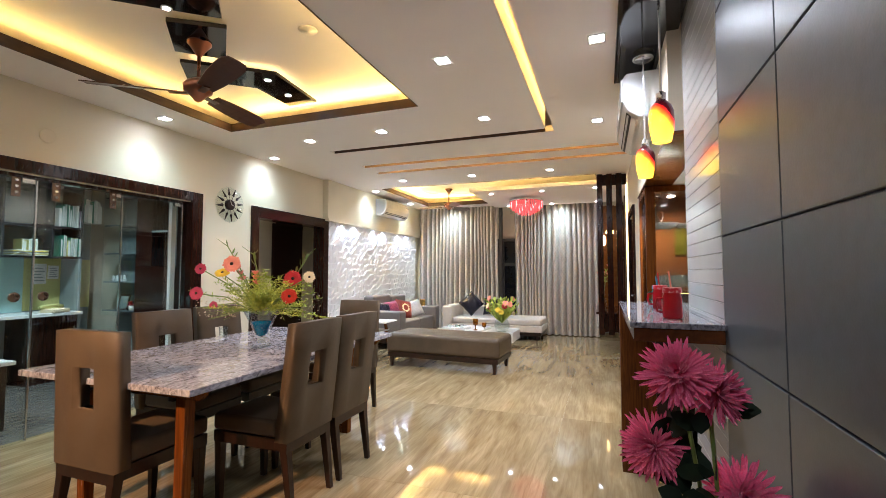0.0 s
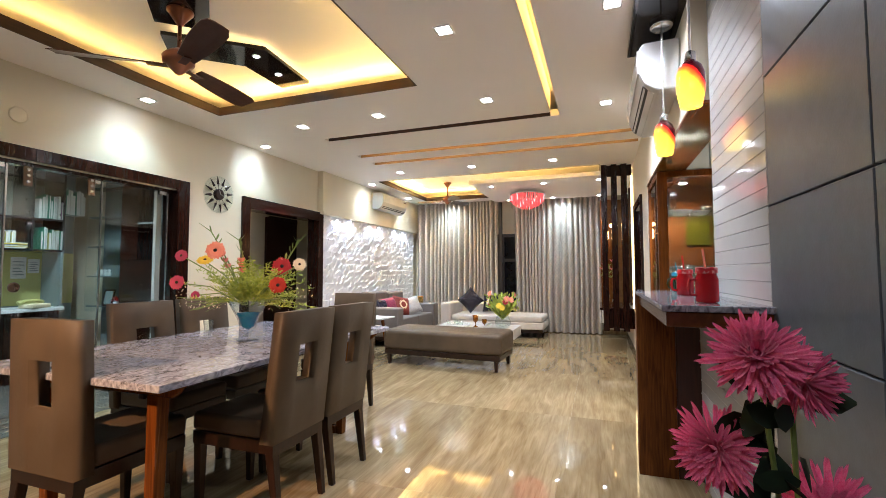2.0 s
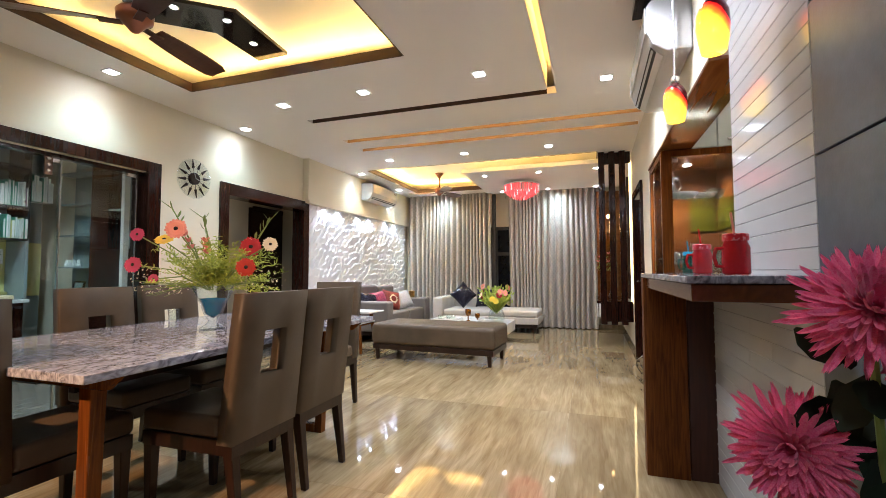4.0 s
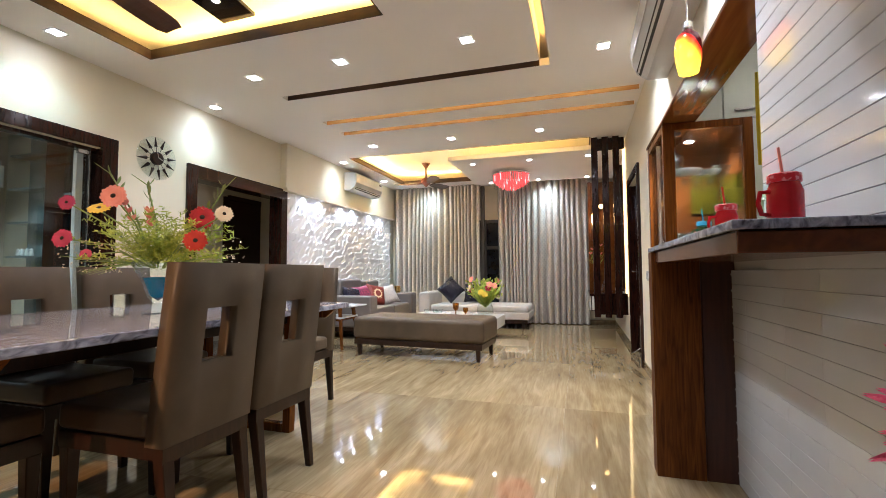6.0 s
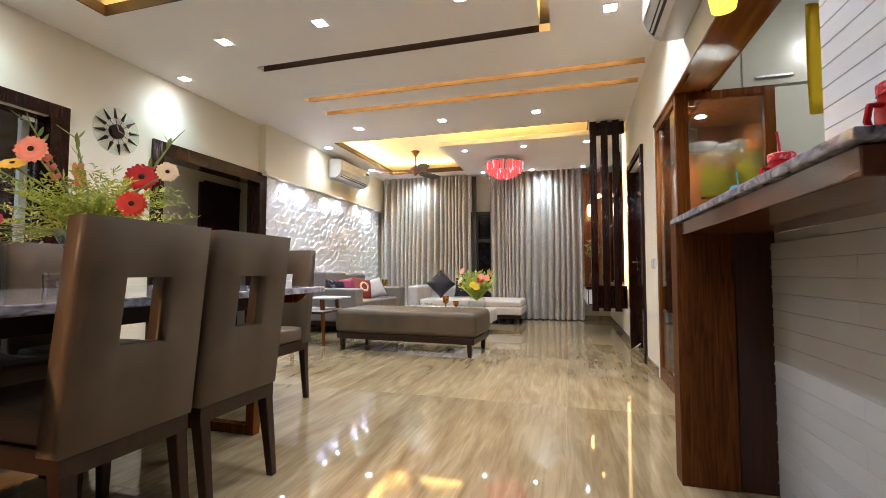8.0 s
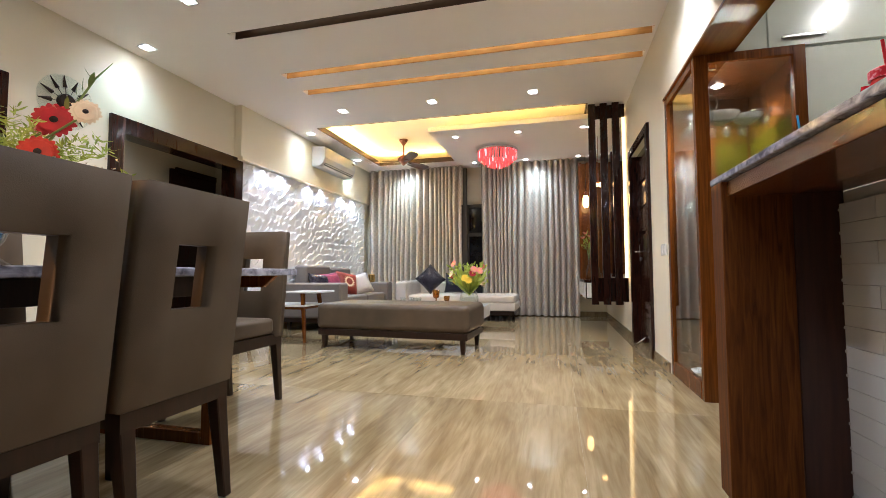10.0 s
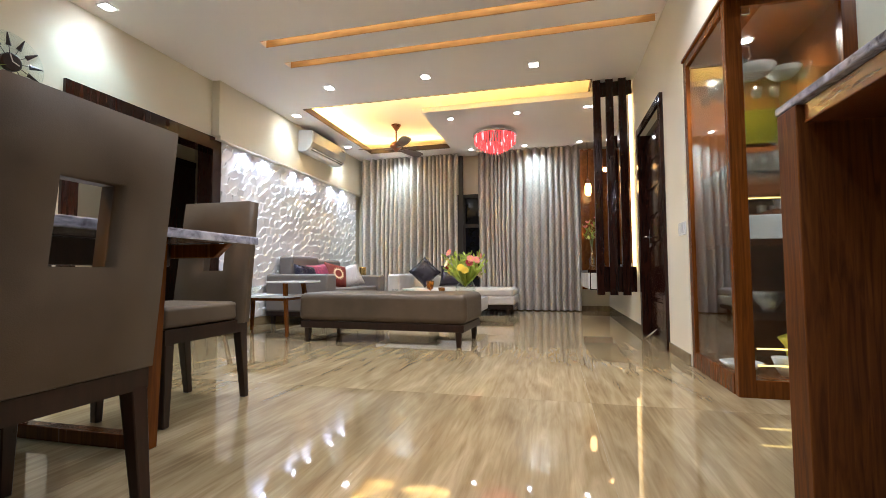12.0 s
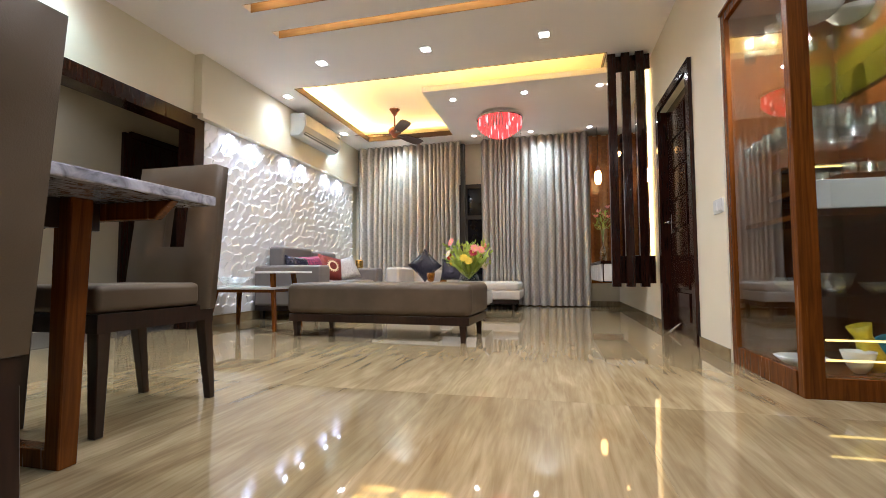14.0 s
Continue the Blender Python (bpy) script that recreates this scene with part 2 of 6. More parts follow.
PALEGROUT = M("pale_grout", (0.50, 0.49, 0.47), rough=0.8)
FLOORSTONE = travertine("vein_cut_travertine")
FLOORJOINT = M("floor_joint", (0.24, 0.18, 0.09), rough=0.3)
GREYFLOOR = M("grey_wood_floor", (0.14, 0.125, 0.11), (0.09, 0.08, 0.07), rough=0.25, scale=4, stretch=(8, 0.6, 1))
# grey granite; its mauve tint stands in for a bluish reflection on the tabletop
GRANITE = M("glare_tinted_granite", (0.46, 0.455, 0.52), (0.055, 0.052, 0.066), rough=0.05, scale=17, stretch=(2.3, 0.9, 1.4), detail=13, warp=1.6, mid=(0.27, 0.66), rvar=0)
TEXWALL = M("white_relief_plaster", (0.88, 0.86, 0.86), rough=0.4, scale=3)
GLASS = clear("clear_glass", (0.95, 0.975, 0.965))
MIRROR = M("mirror", (0.85, 0.86, 0.86), rough=0.01, metal=1.0, rvar=0)
SPOTGLOW = glow("led_lens", (1.0, 0.97, 0.95), 45.0)
SLOTWOOD = M("honey_slot_wood", (0.52, 0.30, 0.11), (0.40, 0.22, 0.075), rough=0.45, scale=5, stretch=(1, 9, 9))
REDJAR = M("red_glass_jar", (0.62, 0.012, 0.02), rough=0.06, trans=0.35, spec=0.6)
REDLID = M("red_spotted_lid", (0.7, 0.25, 0.26), (0.55, 0.01, 0.02), rough=0.3, scale=90, detail=1, mid=(0.5, 0.6))

BRONZE = M("dull_bronze", (0.20, 0.135, 0.10), (0.15, 0.10, 0.075), rough=0.28, metal=0.9)
BLADE = M("brown_fan_blade", (0.10, 0.034, 0.022), (0.075, 0.025, 0.016), rough=0.3, scale=4, stretch=(1, 8, 8))

# ---- lamps of the place ----
WARM, COOL, NEUT = (1.0, 0.60, 0.14), (0.80, 0.96, 0.96), (1.0, 0.97, 0.97)
CEILING = 2.6


def spot_lamp(name, x, y, z, power, angle=110, colour=NEUT, aim=None, radius=0.045, blend=1.0):
    d = bpy.data.lights.new(name, "SPOT")
    d.energy, d.spot_size, d.spot_blend, d.color, d.shadow_soft_size = power, radians(angle), blend, colour, radius
    ob = new(name, d)
    ob.matrix_basis = look((x, y, z), aim or (x, y + 0.0001, z - 1))
    return ob


def strip_lamp(name, x, y, z, sx, sy, power, aim, colour=WARM):
    d = bpy.data.lights.new(name, "AREA")
    d.shape, d.size, d.size_y, d.energy, d.color = "RECTANGLE", sx, sy, power, colour
    ob = new(name, d)
    ob.matrix_basis = Matrix.Translation((x, y, z)) @ Vector(aim).to_track_quat("-Z", "Y").to_matrix().to_4x4()
    return ob


SPOTS = [(-2.95, 3.16), (-3.0, 4.61), (-2.16, 4.17), (-1.31, 4.14), (-0.28, 4.12), (-0.26, 2.98), (0.68, 3.03), (0.665, 4.51),
         (-2.11, 6.345), (-1.035, 6.34), (0.045, 6.35), (-2.92, 7.0), (-2.92, 8.45), (-1.6, -0.9), (0.3, -0.7)]
for sx, sy in SPOTS:
    if sx < -2.8:
        # close to the wall: a cool scallop
        spot_lamp("downlight_lamp", sx, sy, CEILING - 0.012, 26, 128, (0.72, 0.95, 0.96), radius=0.07)
    elif sy > 0:
        spot_lamp("downlight_lamp", sx, sy, CEILING - 0.012, 60, 140, NEUT, radius=0.05)
    elif sx > 0:
        # an unseen downlight behind the camera, added to brighten the dahlias and grey tiles
        spot_lamp("downlight_lamp", sx, sy, CEILING - 0.012, 40, 140, NEUT, radius=0.05, aim=(sx, sy + 0.9, 1.6))
    else:
        # the warm one behind the dining table
        spot_lamp("downlight_lamp", sx, sy, CEILING - 0.012, 760, 46, (1.0, 0.54, 0.26), radius=0.05, aim=(-1.3, 1.95, 0.4))
for sx in (-2.25, -0.05):
    spot_lamp("curtain_lamp", sx, 9.0, CEILING - 0.012, 38, 125, COOL, aim=(sx, 9.3, 1.4))
# coves
strip_lamp("cove_lamp", -2.80, 2.2, 2.66, 2.9, 0.03, 8, (0.75, 0, 0.5))
strip_lamp("cove_lamp", -0.62, 2.2, 2.66, 2.9, 0.03, 13, (-0.75, 0, 0.5))
strip_lamp("cove_lamp", -1.71, 3.76, 2.66, 1.9, 0.03, 15, (0, -0.75, 0.5))
strip_lamp("cove_lamp", -2.84, 7.9, 2.66, 2.1, 0.03, 40, (0.75, 0, 0.5))
strip_lamp("cove_lamp", -1.0, 6.73, 2.66, 3.2, 0.03, 120, (0, 0.75, 0.5))
strip_lamp("cove_lamp", -2.0, 9.03, 2.66, 1.4, 0.03, 16, (0, -0.75, 0.5))

world = bpy.data.worlds.new("night")
world.use_nodes = True
world.node_tree.nodes["Background"].inputs[0].default_value = (0.02, 0.025, 0.04, 1)
world.node_tree.nodes["Background"].inputs[1].default_value = 0.3
scene.world = world

# ---- floor ----
floor = tagged(link("floor", box(-6.6, 4.0, -2.6, 10.0, -0.12, -0.0015, 0), FLOORJOINT), "polished beige vein-cut travertine floor", "floor", kind="structure")


# ---- walls ----
def wall(name, *boxes, material=WALL, label="cream painted wall"):
    bm = bmesh.new()
    for b in boxes:
        add_box(bm, *b)
    return tagged(link(name, bm, material), label, "wall", kind="structure")


TOP = 2.9
wall("wall_west", (-3.35, -3.2, -2.4, 0.1, 0, TOP), (-3.35, -3.2, 0.1, 3.66, 1.94, TOP), (-3.35, -3.2, 3.66, 4.57, 0, TOP), (-3.35, -3.2, 4.57, 5.90, 1.90, TOP), (-3.35, -3.2, 5.90, 9.65, 0, TOP))
wall("wall_west_bulkhead", (-3.2, -3.11, 5.92, 9.45, 1.99, CEILING), (-3.2, -3.11, 5.895, 5.92, 2.03, CEILING), label="cream painted bulkhead above the relief panel")
wall("wall_north", (-3.35, -1.36, 9.5, 9.65, 0, TOP), (-0.96, 1.19, 9.5, 9.65, 0, TOP), (-1.36, -0.96, 9.5, 9.65, 1.92, TOP), label="cream painted end wall behind the curtains")
wall("wall_east_far", (1.04, 1.19, 5.26, 5.86, 0, TOP), (1.04, 1.19, 5.86, 6.72, 1.93, TOP), (1.04, 1.19, 6.72, 9.5, 0, TOP))
wall("wall_east_lintel", (1.04, 1.24, 2.985, 5.26, 1.995, TOP), label="cream painted wall above the kitchen opening")
wall("wall_east_near", (1.125, 1.24, -2.4, 2.25, 0, TOP), (1.125, 1.24, 2.25, 2.98, 0, TOP), (1.125, 1.24, 2.98, 3.44, 0, 0.97), material=PALEGROUT, label="tiled wall beside the counter")
wall("wall_south", (-3.35, 1.24, -2.55, -2.4, 0, TOP))

# ---- ceiling ----
TRAY1, TRAY2 = (-2.70, -0.72, 0.75, 3.66), (-2.73, 0.62, 6.83, 8.93)
GROOVES = [(0.185, 0.275, 0.4, 4.70), (-2.21, 0.185, 4.60, 4.70), (-2.235, 1.015, 5.33, 5.44), (-2.25, 1.015, 5.725, 5.84)]
ceiling = tagged(link("ceiling", plate(-3.2, 1.11, -2.4, 9.5, CEILING, 2.66, [TRAY1, TRAY2, *GROOVES]), CEIL), "white painted false ceiling with recessed trays", "ceiling", kind="structure")
tagged(link("ceiling_upper", box(-3.34, 1.2, -2.5, 9.6, 2.80, 2.9, 0), CEIL), "white upper ceiling inside the trays", "ceiling", kind="structure")


def frame_bm(x0, x1, y0, y1, w, z0, z1):
    """An open rectangular band, w thick, standing inside the rectangle."""
    return plate(x0, x1, y0, y1, z0, z1, [(x0 + w, x1 - w, y0 + w, y1 - w)])


for r in (TRAY1, TRAY2):
    tagged(link("trim", frame_bm(r[0], r[1], r[2], r[3], 0.008, CEILING - 0.003, 2.672), LIPWOOD), "brown wooden lip round the ceiling tray", "trim", kind="structure")

# ---- downlights ----
def downlight(sx, sy, z=CEILING, r=0.039, square=True):
    t = thing("downlight", pose(sx, sy, z), "small white recessed ceiling downlight, switched on", "ceiling light", "recessed downlights")
    if square:
        part("frame", plate(-r - 0.012, r + 0.012, -r - 0.012, r + 0.012, -0.007, -0.001, [(-r, r, -r, r)]), WHITE, t)
        part("lens", box(-r + 0.001, r - 0.001, -r + 0.001, r - 0.001, -0.006, -0.0015, 0), SPOTGLOW, t, "glowing white lens")
    else:
        part("frame", lathe([(r + 0.012, -0.004), (r + 0.012, -0.001), (r, -0.001), (r, -0.004)], 20), WHITE, t)
        part("lens", lathe([(0, -0.006), (r - 0.001, -0.006), (r - 0.001, -0.0015), (0, -0.0015)], 20), SPOTGLOW, t, "glowing white lens")
    return t


for sx, sy in SPOTS:
    downlight(sx, sy)


# ---- dining table ----
def dining_table():
    t = thing("dining_table", pose(-1.495, 2.67, 0), "long dining table with polished granite top and wooden frame legs", "table")
    part("tabletop", box(-0.575, 0.575, -0.93, 0.93, 0.715, 0.745, 0.004), GRANITE, t, "polished grey granite slab with a mauve glare tinted in")
    for sy, lx in ((-0.747, 0.343), (0.705, 0.317)):
        for side in (-1, 1):
            part("leg", taper(side * lx, sy, 0.050, 0.060, 0.0, 0.714, dx=-side * 0.014), TEAK, t, "red-brown wooden leg")
        part("foot_rail", box(-lx + 0.04, lx - 0.04, sy - 0.024, sy + 0.024, 0.0, 0.05, 0.004), TEAK, t)
    # the end board under the slab, with slanting ends
    for sy in (-0.80, 0.80):
        rail = bmesh.new()
        ends = ((-0.555, 0.713), (-0.495, 0.662), (0.495, 0.662), (0.555, 0.713))
        fronts = [[rail.verts.new((x, sy + dy, z)) for x, z in ends] for dy in (-0.014, 0.014)]
        rail.faces.new(fronts[0])
        rail.faces.new(list(reversed(fronts[1])))
        for i in range(4):
            j = (i + 1) % 4
            rail.faces.new((fronts[0][j], fronts[0][i], fronts[1][i], fronts[1][j]))
        bevel_all(rail, 0.003, 1)
        part("end_board", rail, TEAK, t)
    for x in (-0.29, 0.29):
        part("apron", box(x - 0.016, x + 0.016, -0.786, 0.786, 0.632, 0.713, 0.003), CHAIRWOOD, t)
    part("stretcher", box(-0.10, 0.10, -0.786, 0.786, 0.645, 0.713, 0.004), CHAIRWOOD, t)
    return t


dining_table()


# ---- dining chairs ----
def padded(x0, x1, y0, y1, z0, z1, bev=0.02, seg=3):
    return box(x0, x1, y0, y1, z0, z1, bev, seg)


def dining_chair(m, lean=0.115):
    """Origin at the floor under the middle of the seat, sitter faces +y."""
    t = thing("dining_chair", m, "taupe leatherette dining chair with square cut-out back and dark legs", "chair", "chairs round the dining table")
    part("seat", padded(-0.193, 0.193, -0.168, 0.25, 0.385, 0.475, 0.022), LEATHER, t, smooth="padded")
    # backrest: a slab with a square window, leaning a little
    bm = plate(-0.193, 0.193, 0.368, 0.968, 0.0, 0.075, [(-0.077, 0.068, 0.620, 0.81)])
    sharp = [e for e in bm.edges if len(e.link_faces) == 2 and e.calc_face_angle() > 0.5]
    bmesh.ops.bevel(bm, geom=sharp, offset=0.020, segments=3, profile=0.5, affect="EDGES", clamp_overlap=True)
    for v in bm.verts:
        x, up, d = v.co
        v.co = (x * (1.02 - 0.06 * (up - 0.395)), -0.17 - d - (up - 0.395) * lean, up)
    part("backrest", bm, LEATHER, t, smooth="padded")
    fr = bmesh.new()
    for b in ((-0.19, 0.19, -0.238, -0.20, 0.315, 0.366), (-0.19, 0.19, 0.205, 0.24, 0.325, 0.384), (-0.19, -0.155, -0.20, 0.205, 0.325, 0.384), (0.155, 0.19, -0.20, 0.205, 0.325, 0.384)):
        add_box(fr, *b)
    part("seat_frame", fr, CHAIRWOOD, t)
    for sx in (-1, 1):
        part("leg", taper(sx * 0.167, 0.215, 0.030, 0.045, 0, 0.326), CHAIRWOOD, t)
        part("leg", taper(sx * 0.167, -0.215, 0.030, 0.045, 0, 0.326, dy=-0.04), CHAIRWOOD, t)
    return t


first_chair = dining_chair(pose(-1.06, 2.416, 0, 0, 0, 90))
copy_thing(first_chair, pose(-1.06, 2.847, 0, 0, 0, 90))
copy_thing(first_chair, pose(-1.88, 2.575, 0, 0, 0, -90))
copy_thing(first_chair, pose(-1.90, 3.05, 0, 0, 0, -90))
copy_thing(first_chair, pose(-1.47, 3.77, 0, 0, 0, 180))
dining_chair(pose(-1.48, 1.935, 0), 0.03)


# ---- bench ----
def bench():
    t = thing("bench", pose(-1.24, 5.94, 0, 0, 0, -3), "long taupe leatherette bench on dark wooden feet", "bench")
    part("cushion", padded(-0.77, 0.77, -0.33, 0.33, 0.185, 0.432, 0.055, 5), LEATHER, t, smooth="padded")
    part("base", box(-0.75, 0.75, -0.31, 0.31, 0.125, 0.187, 0.004), CHAIRWOOD, t)
    for x in (-0.70, 0.70):
        for y in (-0.27, 0.27):
            part("leg", taper(x, y, 0.035, 0.05, 0, 0.126), CHAIRWOOD, t)


bench()


# ---- sofa along the west wall ----
def sofa():
    t = thing("sofa", pose(-3.15, 6.75, 0), "grey taupe leatherette sofa with box arms and a raised headrest", "sofa")
    part("base", box(0.0, 0.80, 0.02, 1.72, 0.10, 0.16, 0.005), CHAIRWOOD, t)
    part("arm", padded(0.0, 0.82, 0.0, 0.22, 0.155, 0.60, 0.03), SOFALEA, t, smooth="padded")
    part("arm", padded(0.0, 0.84, 1.52, 1.74, 0.155, 0.58, 0.03), SOFALEA, t, smooth="padded")
    part("seat", padded(0.2, 0.80, 0.22, 0.87, 0.155, 0.42, 0.03), SOFALEA, t, smooth="padded")
    part("seat", padded(0.2, 0.80, 0.87, 1.52, 0.155, 0.42, 0.03), SOFALEA, t, smooth="padded")
    part("backrest", padded(0.02, 0.22, 0.22, 0.87, 0.3, 0.83, 0.04), SOFALEA, t, smooth="padded")
    part("backrest", padded(0.02, 0.22, 0.87, 1.52, 0.3, 0.80, 0.04), SOFALEA, t, smooth="padded")
    for x in (0.06, 0.74):
        for y in (0.08, 1.66):
            part("leg", taper(x, y, 0.035, 0.05, 0, 0.102), CHAIRWOOD, t)


sofa()


def chaise():
    t = thing("chaise_longue", pose(-2.22, 8.35, 0), "pale cream upholstered chaise longue with a tufted end", "sofa")
    part("base", box(0.03, 1.86, 0.05, 0.82, 0.09, 0.15, 0.005), CHAIRWOOD, t)
    part("arm", padded(0.0, 0.2, 0.0, 0.85, 0.15, 0.59, 0.04), CREAMLEA, t, smooth="padded")
    part("backrest", padded(0.2, 0.95, 0.68, 0.85, 0.3, 0.56, 0.04), CREAMLEA, t, smooth="padded")
    part("seat", padded(0.2, 1.88, 0.02, 0.85, 0.15, 0.27, 0.02), CREAMLEA, t, smooth="padded")
    part("cushion", padded(0.2, 1.87, 0.03, 0.84, 0.265, 0.38, 0.04), CREAMLEA, t, smooth="padded")
    for x in (0.1, 1.78):
        for y in (0.1, 0.75):
            part("leg", taper(x, y, 0.035, 0.05, 0, 0.092), CHAIRWOOD, t)


chaise()


def coffee_table(x, y, w, d, h):
    t = thing("coffee_table", pose(x, y, 0), "low glossy white block coffee table", "coffee table", "white coffee tables")
    part("top", box(-w / 2, w / 2, -d / 2, d / 2, h - 0.15, h, 0.004), WHITE, t)
    part("plinth", box(-w / 2 + 0.12, w / 2 - 0.12, -d / 2 + 0.12, d / 2 - 0.12, 0, h - 0.15, 0.004), WHITE, t)


coffee_table(-1.42, 7.2, 0.72, 0.7, 0.34)
coffee_table(-0.86, 7.35, 0.5, 0.62, 0.31)


# ---- curtains ----
def curtain(x0, x1, seed):
    rnd = random.Random(seed)
    t = thing("curtain", pose(0, 9.30, 0), "floor-length taupe grey pleated curtain with a faint woven sheen", "curtain", "curtains on the end wall")
    cols, rows = int((x1 - x0) / 0.012), 14
    ph, phase = [], 0.0
    for i in range(cols + 1):
        phase += 0.012 / (0.108 + 0.034 * math.sin(i * 0.083 + seed) + 0.018 * math.sin(i * 0.031 + 2 * seed) + 0.012 * rnd.uniform(-1, 1)) * 2 * math.pi
        ph.append(phase)
    bm = bmesh.new()
    grid = []
    for j in range(rows + 1):
        z = 0.015 + (CEILING - 0.02) * j / rows
        amp = 0.072 + 0.014 * math.sin(z * 1.3 + seed)
        grid.append([bm.verts.new((x0 + (x1 - x0) * i / cols + 0.012 * math.cos(ph[i]) + 0.006 * math.sin(z * 2 + i * 0.05), amp * math.sin(ph[i]) + 0.012 * math.sin(i * 0.11 + z), z)) for i in range(cols + 1)])
    for j in range(rows):
        for i in range(cols):
            bm.faces.new((grid[j][i], grid[j][i + 1], grid[j + 1][i + 1], grid[j + 1][i]))
    part("cloth", bm, CURTAIN, t, smooth=True)


def woven_cloth(name, c1, c2):
    """Furnishing cloth with a raised diamond weave and a dull satin sheen."""
    m = M(name, c1, c2, rough=0.42, scale=20, stretch=(1, 1, 0.5), sheen=0.25, rvar=0.15)
    n, l = m.node_tree.nodes, m.node_tree.links
    b = n["Principled BSDF"]
    tc = n.new("ShaderNodeTexCoord")
    bands = []
    for turn in (0.62, -0.62):
        mp, wv = n.new("ShaderNodeMapping"), n.new("ShaderNodeTexWave")
        mp.inputs["Rotation"].default_value = (0, turn, 0)
        wv.wave_type, wv.bands_direction = "BANDS", "X"
        wv.inputs["Scale"].default_value, wv.inputs["Distortion"].default_value = 7.5, 1.2
        l.new(tc.outputs["Object"], mp.inputs["Vector"])
        l.new(mp.outputs[0], wv.inputs["Vector"])
        bands.append(wv.outputs["Fac"])
    top, bp, tone, mr = n.new("ShaderNodeMath"), n.new("ShaderNodeBump"), n.new("ShaderNodeHueSaturation"), n.new("ShaderNodeMapRange")
    top.operation = "MAXIMUM"
    l.new(bands[0], top.inputs[0])
    l.new(bands[1], top.inputs[1])
    bp.inputs["Strength"].default_value, bp.inputs["Distance"].default_value = 0.4, 0.005
    l.new(top.outputs[0], bp.inputs["Height"])
    l.new(bp.outputs[0], b.inputs["Normal"])
    mr.inputs["To Min"].default_value, mr.inputs["To Max"].default_value = 0.90, 1.05
    l.new(top.outputs[0], mr.inputs["Value"])
    l.new(mr.outputs[0], tone.inputs["Value"])
    l.new(b.inputs["Base Color"].links[0].from_socket, tone.inputs["Color"])
    l.new(tone.outputs["Color"], b.inputs["Base Color"])
    return m


CURTAIN = woven_cloth("taupe_curtain_cloth", (0.60, 0.54, 0.47), (0.48, 0.43, 0.37))
curtain(-3.1, -1.33, 1)
curtain(-1.0, 0.60, 2)

# ---- relief wall panel ----
def relief_panel(y0, y1, seed):
    """A moulded panel of irregular tilted facets, each leaning out towards its top edge."""
    rnd = random.Random(seed)
    z0, z1 = 0.10, 1.985
    ny, nz = max(4, round((y1 - y0) / 0.105)), 21
    seeds = {}
    for a in range(-1, ny + 1):
        for b in range(-1, nz + 1):
            shift = 0.25 if b % 2 else -0.25
            seeds[a, b] = (y0 + (a + 0.5 + shift + rnd.uniform(-0.34, 0.34)) * (y1 - y0) / ny, z0 + (b + 0.5 + rnd.uniform(-0.36, 0.36)) * (z1 - z0) / nz)
    verts, faces = [], []
    for (a, b), (cy, cz) in seeds.items():
        poly = [(y0 + 0.004, z0), (y1 - 0.004, z0), (y1 - 0.004, z1), (y0 + 0.004, z1)]
        for da in range(-3, 4):
            for db in range(-3, 4):
                other = seeds.get((a + da, b + db))
                if other is None or (da == 0 and db == 0):
                    continue
                ey, ez = other[0] - cy, other[1] - cz
                lim = (other[0] ** 2 + other[1] ** 2 - cy ** 2 - cz ** 2) / 2
                cut = []
                for (py, pz), (qy, qz) in zip(poly, poly[1:] + poly[:1]):
                    dp, dq = py * ey + pz * ez - lim, qy * ey + qz * ez - lim
                    if dp <= 0:
                        cut.append((py, pz))
                    if dp * dq < 0:
                        k = dp / (dp - dq)
                        cut.append((py + (qy - py) * k, pz + (qz - pz) * k))
                poly = cut
                if len(poly) < 3:
                    break
            if len(poly) < 3:
                break
        if len(poly) < 3:
            continue
        my, mz = sum(p[0] for p in poly) / len(poly), sum(p[1] for p in poly) / len(poly)
        slope, tilt, base = rnd.uniform(0.16, 0.30), rnd.uniform(-0.14, 0.14), rnd.uniform(0.013, 0.019)
        n, start = len(poly), len(verts)
        for inset, drop in ((1.0, None), (1.0, 0.003), (0.90, 0.0)):
            for py, pz in poly:
                h = 0.0 if drop is None else max(0.004, min(0.036, base + slope * (pz - mz) + tilt * (py - my)) - drop)
                verts.append((-3.192 + h, my + (py - my) * inset, mz + (pz - mz) * inset))
        for ring in (0, 1):
            for i in range(n):
                j = (i + 1) % n
                faces.append((start + ring * n + i, start + ring * n + j, start + (ring + 1) * n + j, start + (ring + 1) * n + i))
        faces.append(tuple(start + 2 * n + i for i in range(n)))
    me = bpy.data.meshes.new("relief_panel")
    me.from_pydata(verts, [], faces)
    me.materials.append(TEXWALL)
    return tagged(new("relief_panel", me), "white faceted relief wall panel lit from above", "wall panel", kind="structure")


for k, (ya, yb) in enumerate(((6.014, 7.06), (7.06, 8.06), (8.06, 9.30))):
    relief_panel(ya, yb, 5 + k)
for sy in (6.35, 6.72, 7.35, 7.72, 8.35, 8.75):
    spot_lamp("wash_lamp", -3.115, sy, 1.97, 12, 150, (0.80, 0.87, 1.0), aim=(-3.15, sy, 1.0), radius=0.02)


